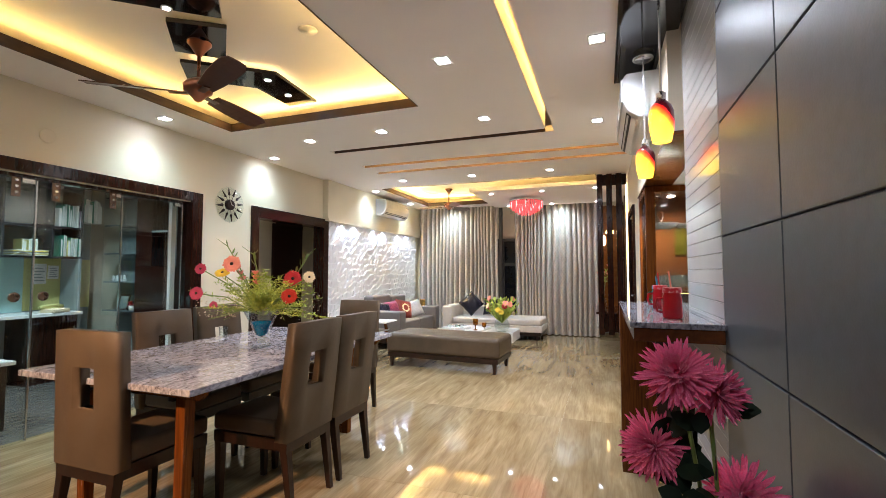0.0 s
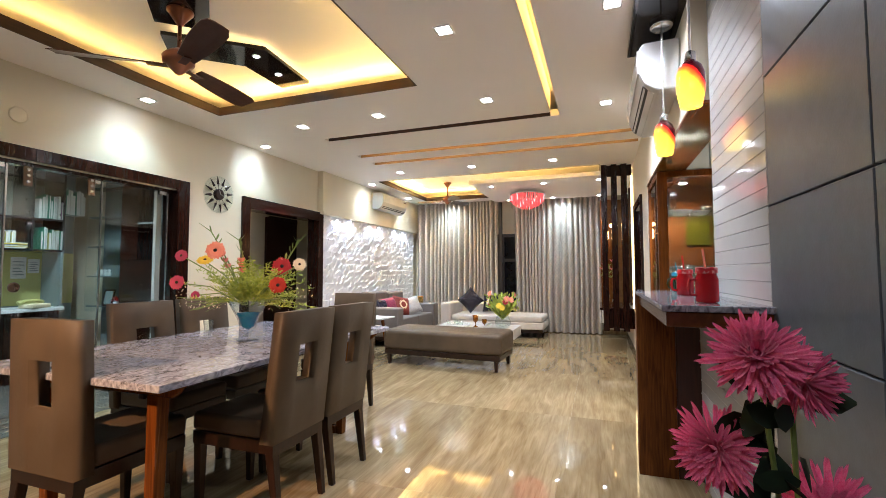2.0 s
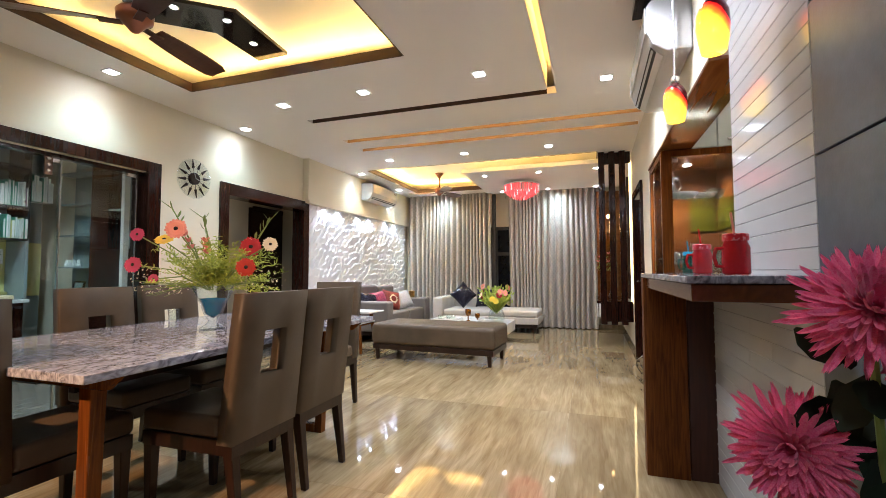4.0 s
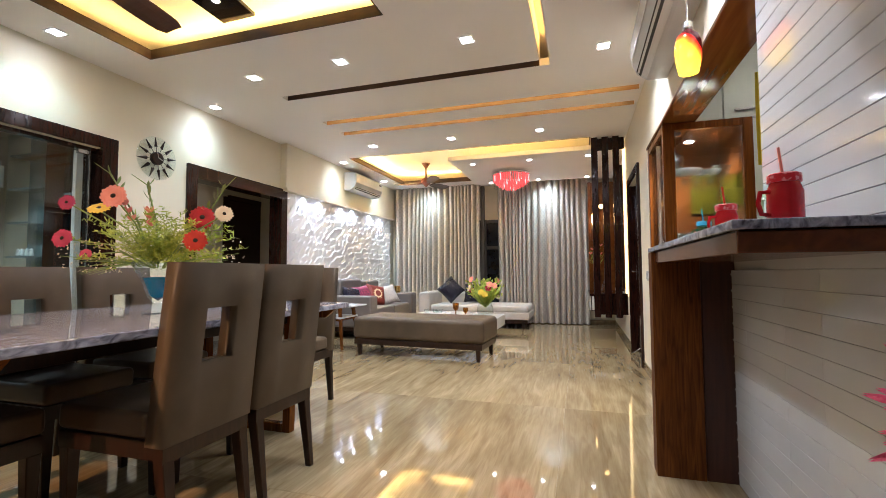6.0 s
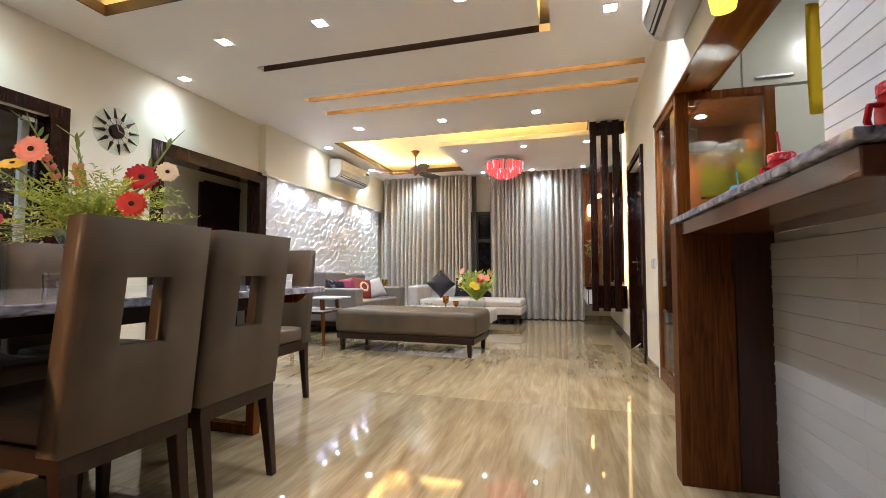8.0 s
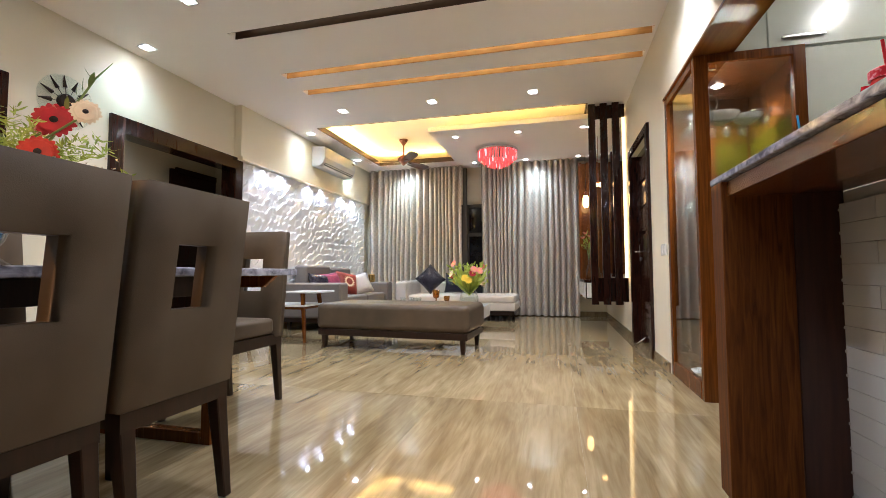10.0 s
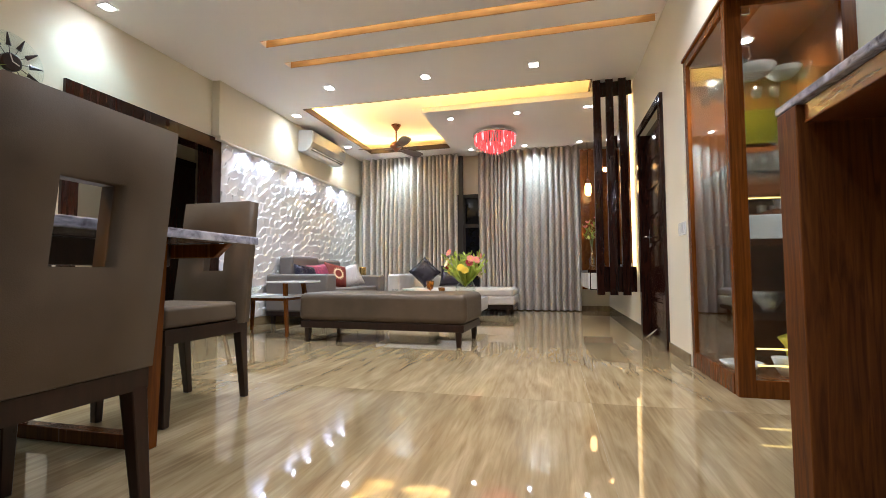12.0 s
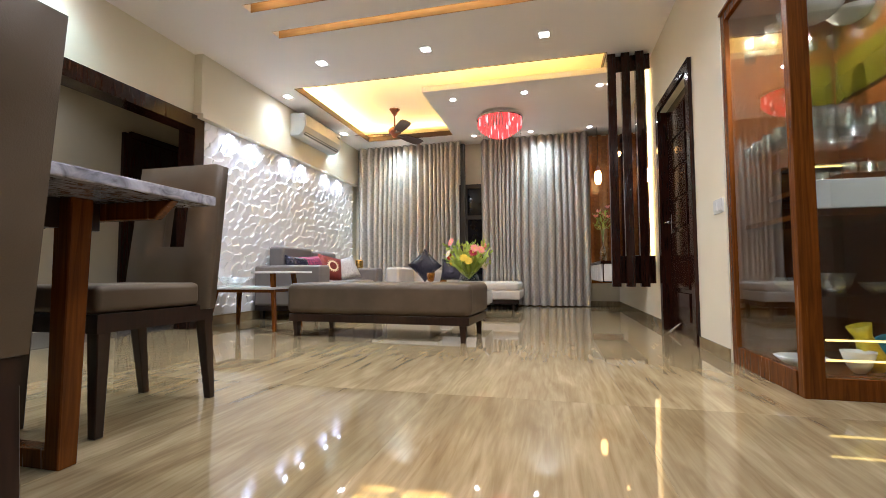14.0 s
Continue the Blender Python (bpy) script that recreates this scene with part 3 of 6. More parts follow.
# ---- counter ----
DARKTEAK = M("dark_teak", (0.055, 0.018, 0.010), (0.034, 0.011, 0.007), rough=0.3, scale=8, stretch=(8, 8, 0.6))
STEEL_PIN = M("dull_steel_pin", (0.5, 0.48, 0.45), rough=0.3, metal=1.0)
counter = thing("bar_counter", pose(0, 0, 0), "breakfast bar with a polished stone slab and teak panel leg", "counter")
part("slab", box(0.785, 1.24, 2.21, 3.47, 1.020, 1.042, 0.004), GRANITE, counter, "polished grey granite slab")
part("apron", box(0.80, 1.108, 2.225, 3.36, 0.968, 1.018, 0.003), TEAKH, counter)
part("end_panel", box(0.785, 0.985, 3.365, 3.46, 0.0, 1.018, 0.003), PANELWOOD, counter, "teak veneered end panel")
part("jamb_panel", box(0.987, 1.124, 3.372, 3.46, 0.0, 1.018, 0.003), DARKTEAK, counter, "dark brown jamb panel")

for k in range(13):
    pin = lathe([(0.006, 0), (0.006, 0.002), (0.003, 0.005), (0, 0.006)], 8)
    part("pin", turned(pin, pose(1.112, 3.372, 0.05 + 0.072 * k, 90, 0, 0)), STEEL_PIN, counter)

# ---- more materials ----
BLUEGLASS = M("blue_tinted_glass", (0.006, 0.20, 0.36), (0.004, 0.10, 0.24), rough=0.05, scale=30, stretch=(1, 1, 0.2), trans=0.3)
AQUAGLASS = clear("aqua_glass", (0.35, 0.80, 0.76))
AMBERGLASS = M("amber_glass", (0.60, 0.22, 0.012), (0.30, 0.09, 0.006), rough=0.05, trans=0.6, scale=60, detail=1, mid=(0.45, 0.55))
TEALGLASS = M("pale_teal_glass", (0.42, 0.60, 0.57), rough=0.10, scale=2)
OLIVE = M("olive_board", (0.50, 0.47, 0.17), (0.46, 0.43, 0.15), rough=0.6, scale=3)
PAPER = M("paper", (0.75, 0.74, 0.70), rough=0.7)
GREYLAM = M("grey_gloss_laminate", (0.23, 0.275, 0.275), rough=0.10, scale=2)
RED = M("red_plastic", (0.62, 0.015, 0.02), rough=0.3)
BLUEPL = M("blue_plastic", (0.05, 0.35, 0.55), rough=0.35)
YELLOWPL = M("yellow_plastic", (0.80, 0.62, 0.03), rough=0.35)
GREENPL = M("green_book_cloth", (0.06, 0.25, 0.16), rough=0.6)
ORCHIDPL = M("mauve_book_cloth", (0.42, 0.22, 0.38), rough=0.6)
PETALPINK = M("magenta_petal", (0.95, 0.27, 0.45), (0.88, 0.12, 0.29), rough=0.6, scale=30, sheen=0.3)
PETALRED = M("red_petal", (0.45, 0.010, 0.014), (0.33, 0.006, 0.012), rough=0.5, scale=30)
PETALORANGE = M("orange_red_petal", (0.55, 0.035, 0.008), (0.42, 0.02, 0.006), rough=0.5, scale=30)
PETALYELLOW = M("yellow_petal", (0.85, 0.62, 0.03), (0.75, 0.5, 0.02), rough=0.5, scale=30)
PETALSALMON = M("salmon_petal", (0.92, 0.36, 0.27), (0.85, 0.27, 0.2), rough=0.5, scale=30)
PETALCREAM = M("cream_petal", (0.82, 0.70, 0.48), (0.76, 0.6, 0.38), rough=0.5, scale=30)
PETALROSE = M("rose_petal", (0.50, 0.025, 0.12), (0.38, 0.015, 0.09), rough=0.5, scale=30)
DARKEYE = M("flower_eye", (0.02, 0.012, 0.008), rough=0.8)
LEAF = M("dark_green_leaf", (0.020, 0.038, 0.016), (0.010, 0.020, 0.009), rough=0.75, scale=20)
FERN = M("yellow_green_fern", (0.52, 0.58, 0.08), (0.30, 0.40, 0.05), rough=0.55, scale=25)
STEM = M("green_stem", (0.28, 0.36, 0.09), (0.18, 0.25, 0.06), rough=0.55, scale=20)
def art_glass(name):
    """Lit art glass: amber below, a wavering red band, dark red above."""
    m = bpy.data.materials.new(name)
    m.use_nodes = True
    n, l = m.node_tree.nodes, m.node_tree.links
    b = n["Principled BSDF"]
    b.inputs["Roughness"].default_value = 0.06
    tc, sep, nz, add = n.new("ShaderNodeTexCoord"), n.new("ShaderNodeSeparateXYZ"), n.new("ShaderNodeTexNoise"), n.new("ShaderNodeMath")
    nz.inputs["Scale"].default_value = 9.0
    nz.inputs["Detail"].default_value = 3.0
    add.operation, add.inputs[1].default_value = "MULTIPLY_ADD", 0.07
    l.new(tc.outputs["Object"], sep.inputs[0])
    l.new(tc.outputs["Object"], nz.inputs["Vector"])
    l.new(nz.outputs["Fac"], add.inputs[0])
    dip = n.new("ShaderNodeMath")
    dip.operation, dip.inputs[1].default_value = "MULTIPLY_ADD", 1.0
    l.new(sep.outputs["X"], dip.inputs[0])
    l.new(sep.outputs["Z"], dip.inputs[2])
    l.new(dip.outputs[0], add.inputs[2])
    mr, ramp = n.new("ShaderNodeMapRange"), n.new("ShaderNodeValToRGB")
    mr.inputs["From Min"].default_value, mr.inputs["From Max"].default_value = 0.035, 0.225
    l.new(add.outputs[0], mr.inputs["Value"])
    e = ramp.color_ramp.elements
    e[0].position, e[0].color = 0.0, (1.0, 0.62, 0.03, 1)
    e[1].position, e[1].color = 1.0, (0.004, 0.0, 0.001, 1)
    for at, c in ((0.42, (1.0, 0.46, 0.015)), (0.56, (1.0, 0.10, 0.005)), (0.66, (0.8, 0.01, 0.004)), (0.74, (0.02, 0.001, 0.002))):
        k = e.new(at)
        k.color = (*c, 1)
    l.new(mr.outputs[0], ramp.inputs["Fac"])
    b.inputs["Base Color"].default_value = (0.05, 0.008, 0.008, 1)
    l.new(ramp.outputs["Color"], b.inputs["Emission Color"])
    b.inputs["Emission Strength"].default_value = 2.2
    return m


PENDGLOW = art_glass("amber_red_art_glass")
PINKGLOW = glow("pink_crystal", (1.0, 0.12, 0.11), 0.42)
PALEGLOW = glow("pale_pink_crystal", (1.0, 0.45, 0.42), 1.0)
WARMGLOW = glow("warm_strip", (1.0, 0.66, 0.26), 6.5)
WALLSTRIP = glow("upright_warm_strip", (1.0, 0.70, 0.30), 2.2)
BULBGLOW = glow("warm_bulb", (1.0, 0.55, 0.18), 6.0)
DARKCLOTH = M("dark_sequin_cloth", (0.03, 0.025, 0.05), (0.005, 0.005, 0.01), rough=0.25, scale=120, detail=2, rvar=0.3)
WINECLOTH = M("wine_patterned_cloth", (0.42, 0.05, 0.12), (0.10, 0.02, 0.06), rough=0.6, scale=60, detail=2)
RUSTCLOTH = M("rust_patterned_cloth", (0.26, 0.035, 0.016), (0.15, 0.018, 0.012), rough=0.6, scale=40)
SILVERCLOTH = M("silver_patterned_cloth", (0.62, 0.60, 0.58), (0.38, 0.36, 0.36), rough=0.4, scale=55, detail=2)
GOLD = M("gold_metal", (0.75, 0.50, 0.16), rough=0.2, metal=1.0)
NIGHT = M("night_window", (0.01, 0.012, 0.016), rough=0.08)
PORCELAIN = M("white_porcelain", (0.80, 0.79, 0.77), rough=0.12)
OLIVEWALL = M("beige_lobby_paint", (0.60, 0.53, 0.38), rough=0.6, scale=1.5)

# polished teak, with the lamp light on soffit and niche put into its colour
LITTEAK = M("lit_teak_board", (0.25, 0.088, 0.018), (0.16, 0.05, 0.010), rough=0.12, scale=4, stretch=(6, 0.5, 6), coat=0.3, warp=0.5)
CABBACK = M("dark_gloss_back", (0.14, 0.046, 0.011), (0.09, 0.028, 0.007), rough=0.12, scale=3)
KITCHENWHITE = M("ivory_kitchen_lacquer", (0.72, 0.74, 0.66), rough=0.2, scale=2)
OLIVEGLASS = M("olive_lacquered_glass", (0.07, 0.058, 0.004), (0.045, 0.045, 0.004), rough=0.08, scale=4)
DARKLAM = M("charcoal_laminate", (0.035, 0.036, 0.038), rough=0.15)
GLASSWARE = clear("bright_glassware", (0.90, 0.94, 0.93), 0.10, 0.32)
DIMSTRIP = glow("thin_amber_strip", (1.0, 0.62, 0.16), 2.6)

# ---- floor tiles ----
TW, TD = 0.76, 1.52
tile_mesh = None
for i in range(6):
    for j in range(9):
        x0, y0 = -3.45 + i * TW, -2.4 + 0.605 + (j - 1) * TD
        bm = bmesh.new()
        add_box(bm, 0.0005, TW - 0.0005, 0.0005, TD - 0.0005, -0.006, 0.0)
        if tile_mesh is None:
            first_tile = part("floor_tile", bm, FLOORSTONE, floor)
            tile_mesh = first_tile.data
            ob = first_tile
        else:
            bm.free()
            ob = new("floor_tile", tile_mesh)
            ob.parent = floor
        ob.location = (x0, y0, 0)
for i in range(4):
    for j in range(5):
        ob = new("floor_tile", tile_mesh)
        ob.parent = floor
        ob.location = (1.11 + i * TW, -0.27 + j * TD, 0)
tagged(link("study_floor", box(-6.5, -3.36, -0.6, 7.0, -0.006, 0.002, 0), GREYFLOOR), "dark grey wood floor of the study", "floor", kind="structure")

# ---- skirting ----
for b in ((-3.2, -3.188, 3.79, 4.46, 0, 0.075), (-3.2, -3.188, 6.01, 9.4, 0, 0.095), (1.028, 1.04, 5.27, 5.78, 0, 0.075), (1.028, 1.04, 6.80, 9.4, 0, 0.075), (-3.2, 1.04, 9.44, 9.5, 0, 0.075)):
    tagged(link("baseboard", box(*b, 0.002), FLOORSTONE), "beige stone skirting", "skirting", kind="structure")

# ---- tiled wall beside the counter ----
east = bpy.data.objects["wall_east_near"]


def wall_tiles(rects, material, name, x0=1.11, x1=1.127, gap=0.004, bev=0.002):
    for a, b, c, d in rects:
        part(name, box(x0, x1, a + gap / 2, b - gap / 2, c + gap / 2, d - gap / 2, bev, 1), material, east)


grey, white = [], []
for k in range(-1, 7):
    zz = 0.94 + (k - 2) * 0.425
    for a in range(8):
        yy = 2.25 - (a + 1) * 0.592
        lo, hi = max(0.0, zz), min(2.6, zz + 0.425)
        if hi - lo > 0.02:
            grey.append((yy, yy + 0.592, lo, hi))
row = 0.0
k = 0
while row < 2.58:
    hi = min(row + 0.0622, 2.6)
    end = 2.98 if row > 0.93 else 3.44
    ys = [2.25]
    step = 2.25 + (0.60 if k % 2 else 0.36) if row < 0.93 else 9.0
    while step < end - 0.03:
        ys.append(step)
        step += 0.60
    ys.append(end)
    for a, b in zip(ys, ys[1:]):
        white.append((a, b, row, hi))
    row, k = hi, k + 1
wall_tiles(grey, GREYTILE, "wall_tile", gap=0.006)
wall_tiles([w for w in white if w[2] > 0.93], WHITETILE, "brick_tile", gap=0.0012, bev=0.0018)
wall_tiles([w for w in white if w[2] <= 0.93], WHITETILE, "brick_tile", gap=0.0008, bev=0.0010)

# ---- lintel and wooden lining of the kitchen opening ----
lintel = bpy.data.objects["wall_east_lintel"]
part("soffit_board", box(1.035, 1.26, 2.985, 5.26, 1.975, 1.994, 0.003), LITTEAK, lintel, "polished teak soffit board")


# ---- wooden door frames ----
def door_frame(name, x0, x1, ya, yb, za, width, top, label):
    bm = bmesh.new()
    add_box(bm, x0, x1, ya - width, ya, 0, za + top)
    add_box(bm, x0, x1, yb, yb + width, 0, za + top)
    add_box(bm, x0, x1, ya, yb, za, za + top)
    return tagged(link(name, bm, DARKWOOD), label, "door frame", kind="structure")


door_frame("door_1", -3.36, -3.175, 4.585, 5.895, 1.885, 0.115, 0.13, "dark stained wooden door frame of the lobby")
door_frame("door_2", -3.37, -3.172, 0.12, 3.655, 1.945, 0.125, 0.09, "dark stained wooden frame round the glass partition")

# ---- glass partition ----
partition = thing("glass_partition", pose(-3.29, 0, 0), "frameless clear glass sliding partition with steel patch fittings", "partition")
for ya, yb, dx in ((0.14, 1.42, 0.0), (1.40, 2.41, 0.02), (2.38, 3.05, 0.0), (3.03, 3.63, 0.02)):
    p = part("pane", box(dx - 0.005, dx + 0.005, ya, yb, 0.012, 1.93, 0), GLASS, partition)
    p.visible_shadow = False
    part("edge_strip", box(dx - 0.008, dx + 0.008, yb - 0.012, yb, 0.012, 1.93, 0.002), STEEL, partition)
    part("patch_fitting", box(dx - 0.014, dx + 0.014, yb - 0.10, yb - 0.02, 1.88, 1.94, 0.003), STEEL, partition)
part("track", box(-0.03, 0.05, 0.13, 3.65, 1.915, 1.944, 0.002), DARKWOOD, partition)
part("jamb_post", box(-0.13, -0.09, 3.60, 3.65, 0.003, 1.93, 0.003), WHITE, partition, "pale aluminium jamb post")

# ---- study behind the glass ----
wall("wall_study", (-6.0, -5.85, -0.6, 4.5, 0, TOP), (-5.85, -3.35, 4.36, 4.5, 0, TOP), (-5.85, -3.35, -0.6, -0.45, 0, TOP), label="study wall")
tagged(link("ceiling_study", box(-6.0, -3.35, -0.6, 4.5, 2.55, 2.65, 0), CEIL), "white study ceiling", "ceiling", kind="structure")
shelf = thing("bookshelf", pose(-5.2, 0, 0), "grey laminate bookcase with a pinboard and books behind glass", "bookcase")
part("back", box(-0.40, -0.36, 0.2, 4.2, 0, 2.5, 0), GREYLAM, shelf)
for z in (1.39, 1.735, 2.17):
    part("shelf", box(-0.358, 0.0, 0.2, 3.88, z, z + 0.022, 0.002), DARKLAM, shelf)
for y in (0.7, 1.7, 2.4, 3.13, 3.585, 3.88):
    part("divider", box(-0.357, -0.001, y - 0.011, y + 0.011, 1.413, 2.50, 0.002), DARKLAM, shelf)
part("side", box(-0.358, 0.0, 3.86, 3.89, 0, 1.389, 0.002), GREYLAM, shelf)
part("pinboard", box(-0.355, -0.33, 3.49, 4.19, 0.79, 1.388, 0.002), OLIVE, shelf, "olive yellow pinboard")
part("desk_top", box(-0.35, 0.12, 0.4, 3.855, 0.74, 0.775, 0.004), WHITE, shelf, "white desk ledge")
part("pedestal", box(-0.34, 0.05, 3.35, 3.84, 0.0, 0.738, 0.004), DARKWOOD, shelf)
part("pedestal", box(-0.34, 0.05, 1.2, 1.7, 0.0, 0.738, 0.004), DARKWOOD, shelf)
part("splashback", box(-0.358, -0.326, 0.4, 3.49, 0.78, 1.387, 0.002), TEALGLASS, shelf, "pale teal back-painted glass")
for y, z, w, h in ((3.64, 1.09, 0.14, 0.24), (3.78, 1.15, 0.11, 0.16), (3.99, 1.08, 0.12, 0.22)):
    sheet = thing("notice", pose(0, 0, 0), "printed paper pinned to the olive board", "paper")
    part("sheet", box(-5.528, -5.522, y - w / 2, y + w / 2, z, z + h, 0), PAPER, sheet)
    bars = bmesh.new()
    for k in range(5):
        add_box(bars, -5.5215, -5.5205, y - w * 0.36, y + w * (0.36 - 0.12 * (k % 3)), z + h * (0.16 + 0.15 * k), z + h * (0.20 + 0.15 * k))
    part("print", bars, GREYLAM, sheet, "grey printed lines")
rb = random.Random(3)


def books(y0, y1, x, z, heights, mats, along="y"):
    y = y0
    while y < y1:
        w = rb.uniform(0.014, 0.032)
        h = rb.uniform(*heights)
        d = rb.uniform(0.14, 0.19)
        mat_now = rb.choice(mats)
        t = thing("book", pose(x, y + w / 2, z), "book standing upright on a study shelf", "book", "books on the study shelves")
        part("cover", box(-d / 2, d / 2, -w / 2, w / 2, 0, h, 0.0015, 1), mat_now, t)
        part("pages", box(-d / 2 + 0.004, d / 2 + 0.001, -w / 2 + 0.003, w / 2 - 0.003, 0.004, h - 0.004, 0), PAPER, t)
        y += w + 0.003


books(3.30, 3.42, -5.28, 1.413, (0.16, 0.2), [PAPER, OLIVE])
books(3.90, 4.10, -5.30, 1.83, (0.22, 0.30), [PAPER, GREENPL, PAPER])
books(3.63, 3.86, -5.28, 1.758, (0.2, 0.27), [GREENPL, ORCHIDPL, PAPER])
books(3.66, 3.85, -5.28, 1.413, (0.18, 0.25), [PAPER, GREENPL, OLIVE])
books(2.6, 2.9, -5.28, 1.758, (0.2, 0.27), [PAPER, BLUEPL, ORCHIDPL])
wardrobe = thing("wardrobe", pose(-4.15, 4.16, 0), "dark wenge wardrobe with a glass-fronted upper niche", "wardrobe")
part("body", box(-0.45, 0.28, -0.05, 0.19, 0, 1.30, 0.004), DARKWOOD, wardrobe)
part("top_unit", box(-0.45, -0.18, -0.05, 0.19, 1.30, 2.45, 0.004), DARKWOOD, wardrobe)
part("niche_back", box(-0.18, 0.5, 0.15, 0.19, 1.30, 2.45, 0.003), GREYLAM, wardrobe)
part("niche_shelf", box(-0.18, 0.5, -0.05, 0.15, 1.70, 1.72, 0.003), GREYLAM, wardrobe)
glasscab = thing("glass_cabinet", pose(-4.88, 4.25, 0), "grey glass-fronted display cabinet in the study", "cabinet")
part("back", box(-0.3, 0.26, 0.06, 0.1, 0.0, 2.45, 0), GREYLAM, glasscab)
for z in (0.75, 1.1, 1.45, 1.8, 2.15):
    part("shelf", box(-0.3, 0.26, -0.12, 0.06, z, z + 0.018, 0.002), GREYLAM, glasscab)
pane = part("door", box(-0.3, 0.26, -0.14, -0.132, 0.7, 2.45, 0), GLASS, glasscab)
pane.visible_shadow = False
desk = thing("study_table", pose(-4.05, 2.0, 0), "low table with a white top and dark legs in the study", "table")
part("tabletop", box(-0.35, 0.35, -0.55, 0.55, 0.50, 0.53, 0.004), WHITE, desk)
for x in (-0.3, 0.3):
    for y in (-0.48, 0.48):
        part("leg", taper(x, y, 0.05, 0.05, 0, 0.501), CHAIRWOOD, desk)
# glass fronts of the bookcase, its small things and the pulls on the sliding panes
for ya, yb in ((0.71, 1.69), (1.71, 2.39), (2.41, 3.12), (3.14, 3.575), (3.595, 3.87)):
    for za, zb in ((1.415, 1.73), (1.76, 2.165)):
        front = part("glass_front", box(0.004, 0.009, ya, yb, za, zb, 0), GLASS, shelf)
        front.visible_shadow = False
        part("knob", lathe([(0.009, 0), (0.012, 0.006), (0.008, 0.012), (0, 0.013)], 12), CHROME, front).matrix_basis = pose(0.009, yb - 0.04, za + 0.05, 0, 90, 0)
phone = thing("telephone", pose(-5.17, 3.62, 0.776, 0, 0, 12), "cream yellow desk telephone with its handset on the ledge", "telephone")
part("base", box(-0.09, 0.09, -0.10, 0.10, 0, 0.045, 0.012, 3), PETALCREAM, phone)
part("handset", tube([(-0.05, -0.12, 0.055), (-0.05, -0.06, 0.075), (-0.05, 0.06, 0.075), (-0.05, 0.12, 0.055)], [0.026, 0.018, 0.018, 0.026], 10), OLIVE, phone, smooth=True)
stack = thing("paper_stack", pose(-5.24, 3.36, 1.4125), "untidy stack of papers and folders on the shelf", "papers")
for k in range(6):
    part("folder", turned(box(-0.11, 0.11, -0.15, 0.15, 0, 0.009, 0.001, 1), pose(0, 0, 0.010 * k, 0, 0, (7 * k) % 23 - 10)), (PAPER, OLIVE, PAPER, GREYLAM, YELLOWPL, PAPER)[k], stack)
photo = thing("photo_frame", pose(-4.86, 4.16, 0.768, -12, 0, 10), "small dark photo frame standing on the cabinet shelf", "photo frame")
part("frame", turned(plate(-0.07, 0.07, 0, 0.19, -0.008, 0.008, [(-0.055, 0.055, 0.015, 0.175)]), pose(0, 0, 0, 90, 0, 0)), DARKWOOD, photo)
part("print", box(-0.055, 0.055, -0.002, 0.002, 0.015, 0.175, 0), GREYLAM, photo)
redpot = thing("red_ornament", pose(-4.72, 4.17, 0.768), "small bright red flower ornament on the shelf", "ornament")
bm = bmesh.new()
ro = random.Random(2)
for k in range(26):
    a_, e_ = ro.uniform(0, 6.28), ro.uniform(0.1, 1.4)
    d_ = Vector((math.cos(a_) * math.cos(e_), math.sin(a_) * math.cos(e_), math.sin(e_)))
    c_ = Vector((0, 0, 0.05)) + d_ * 0.02
    v = [bm.verts.new(c_ + d_ * k2 + Vector((0, 0, 1)).cross(d_) * w2) for k2, w2 in ((0, -0.006), (0.03, -0.014), (0.05, 0), (0.03, 0.014), (0, 0.006))]
    bm.faces.new(v)
part("petal_head", bm, RED, redpot)
part("pot", lathe([(0.025, 0), (0.032, 0.05), (0.028, 0.05), (0, 0.04)], 14), PORCELAIN, redpot, smooth=True)
for k, dx in enumerate((-0.18, -0.12, -0.05, 0.02)):
    t = thing("figurine", pose(-4.88 + dx, 4.17, 1.118), "small white porcelain ornament on a glass cabinet shelf", "ornament", "ornaments in the study")
    part("body", lathe([(0.022, 0), (0.026, 0.02), (0.014, 0.045), (0.018, 0.065), (0, 0.08)], 12), PORCELAIN, t, smooth=True)
for y in (2.294, 2.47):
    part("pull", lathe([(0.034, 0), (0.036, 0.008), (0.028, 0.016), (0.018, 0.010), (0, 0.009)], 22), BRONZE, partition, "round bronze pull set in the glass", smooth=True).matrix_basis = pose(0.027, y, 1.053, 0, 90, 0)
for y in (2.275, 2.524, 2.944):
    hanger = part("roller_plate", box(0.026, 0.036, y - 0.028, y + 0.028, 1.775, 1.93, 0.004), BRONZE, partition, "bronze roller plate with three bolts")
    for z in (1.805, 1.85, 1.895):
        part("bolt", lathe([(0.013, 0), (0.013, 0.004), (0.008, 0.006), (0, 0.006)], 12), STEEL, hanger).matrix_basis = pose(0.036, y, z, 0, 90, 0)
for sx, sy in ((-4.4, 3.2), (-4.4, 1.6)):
    downlight(sx, sy, 2.55)
    spot_lamp("study_lamp", sx, sy, 2.53, 115, 130, COOL)

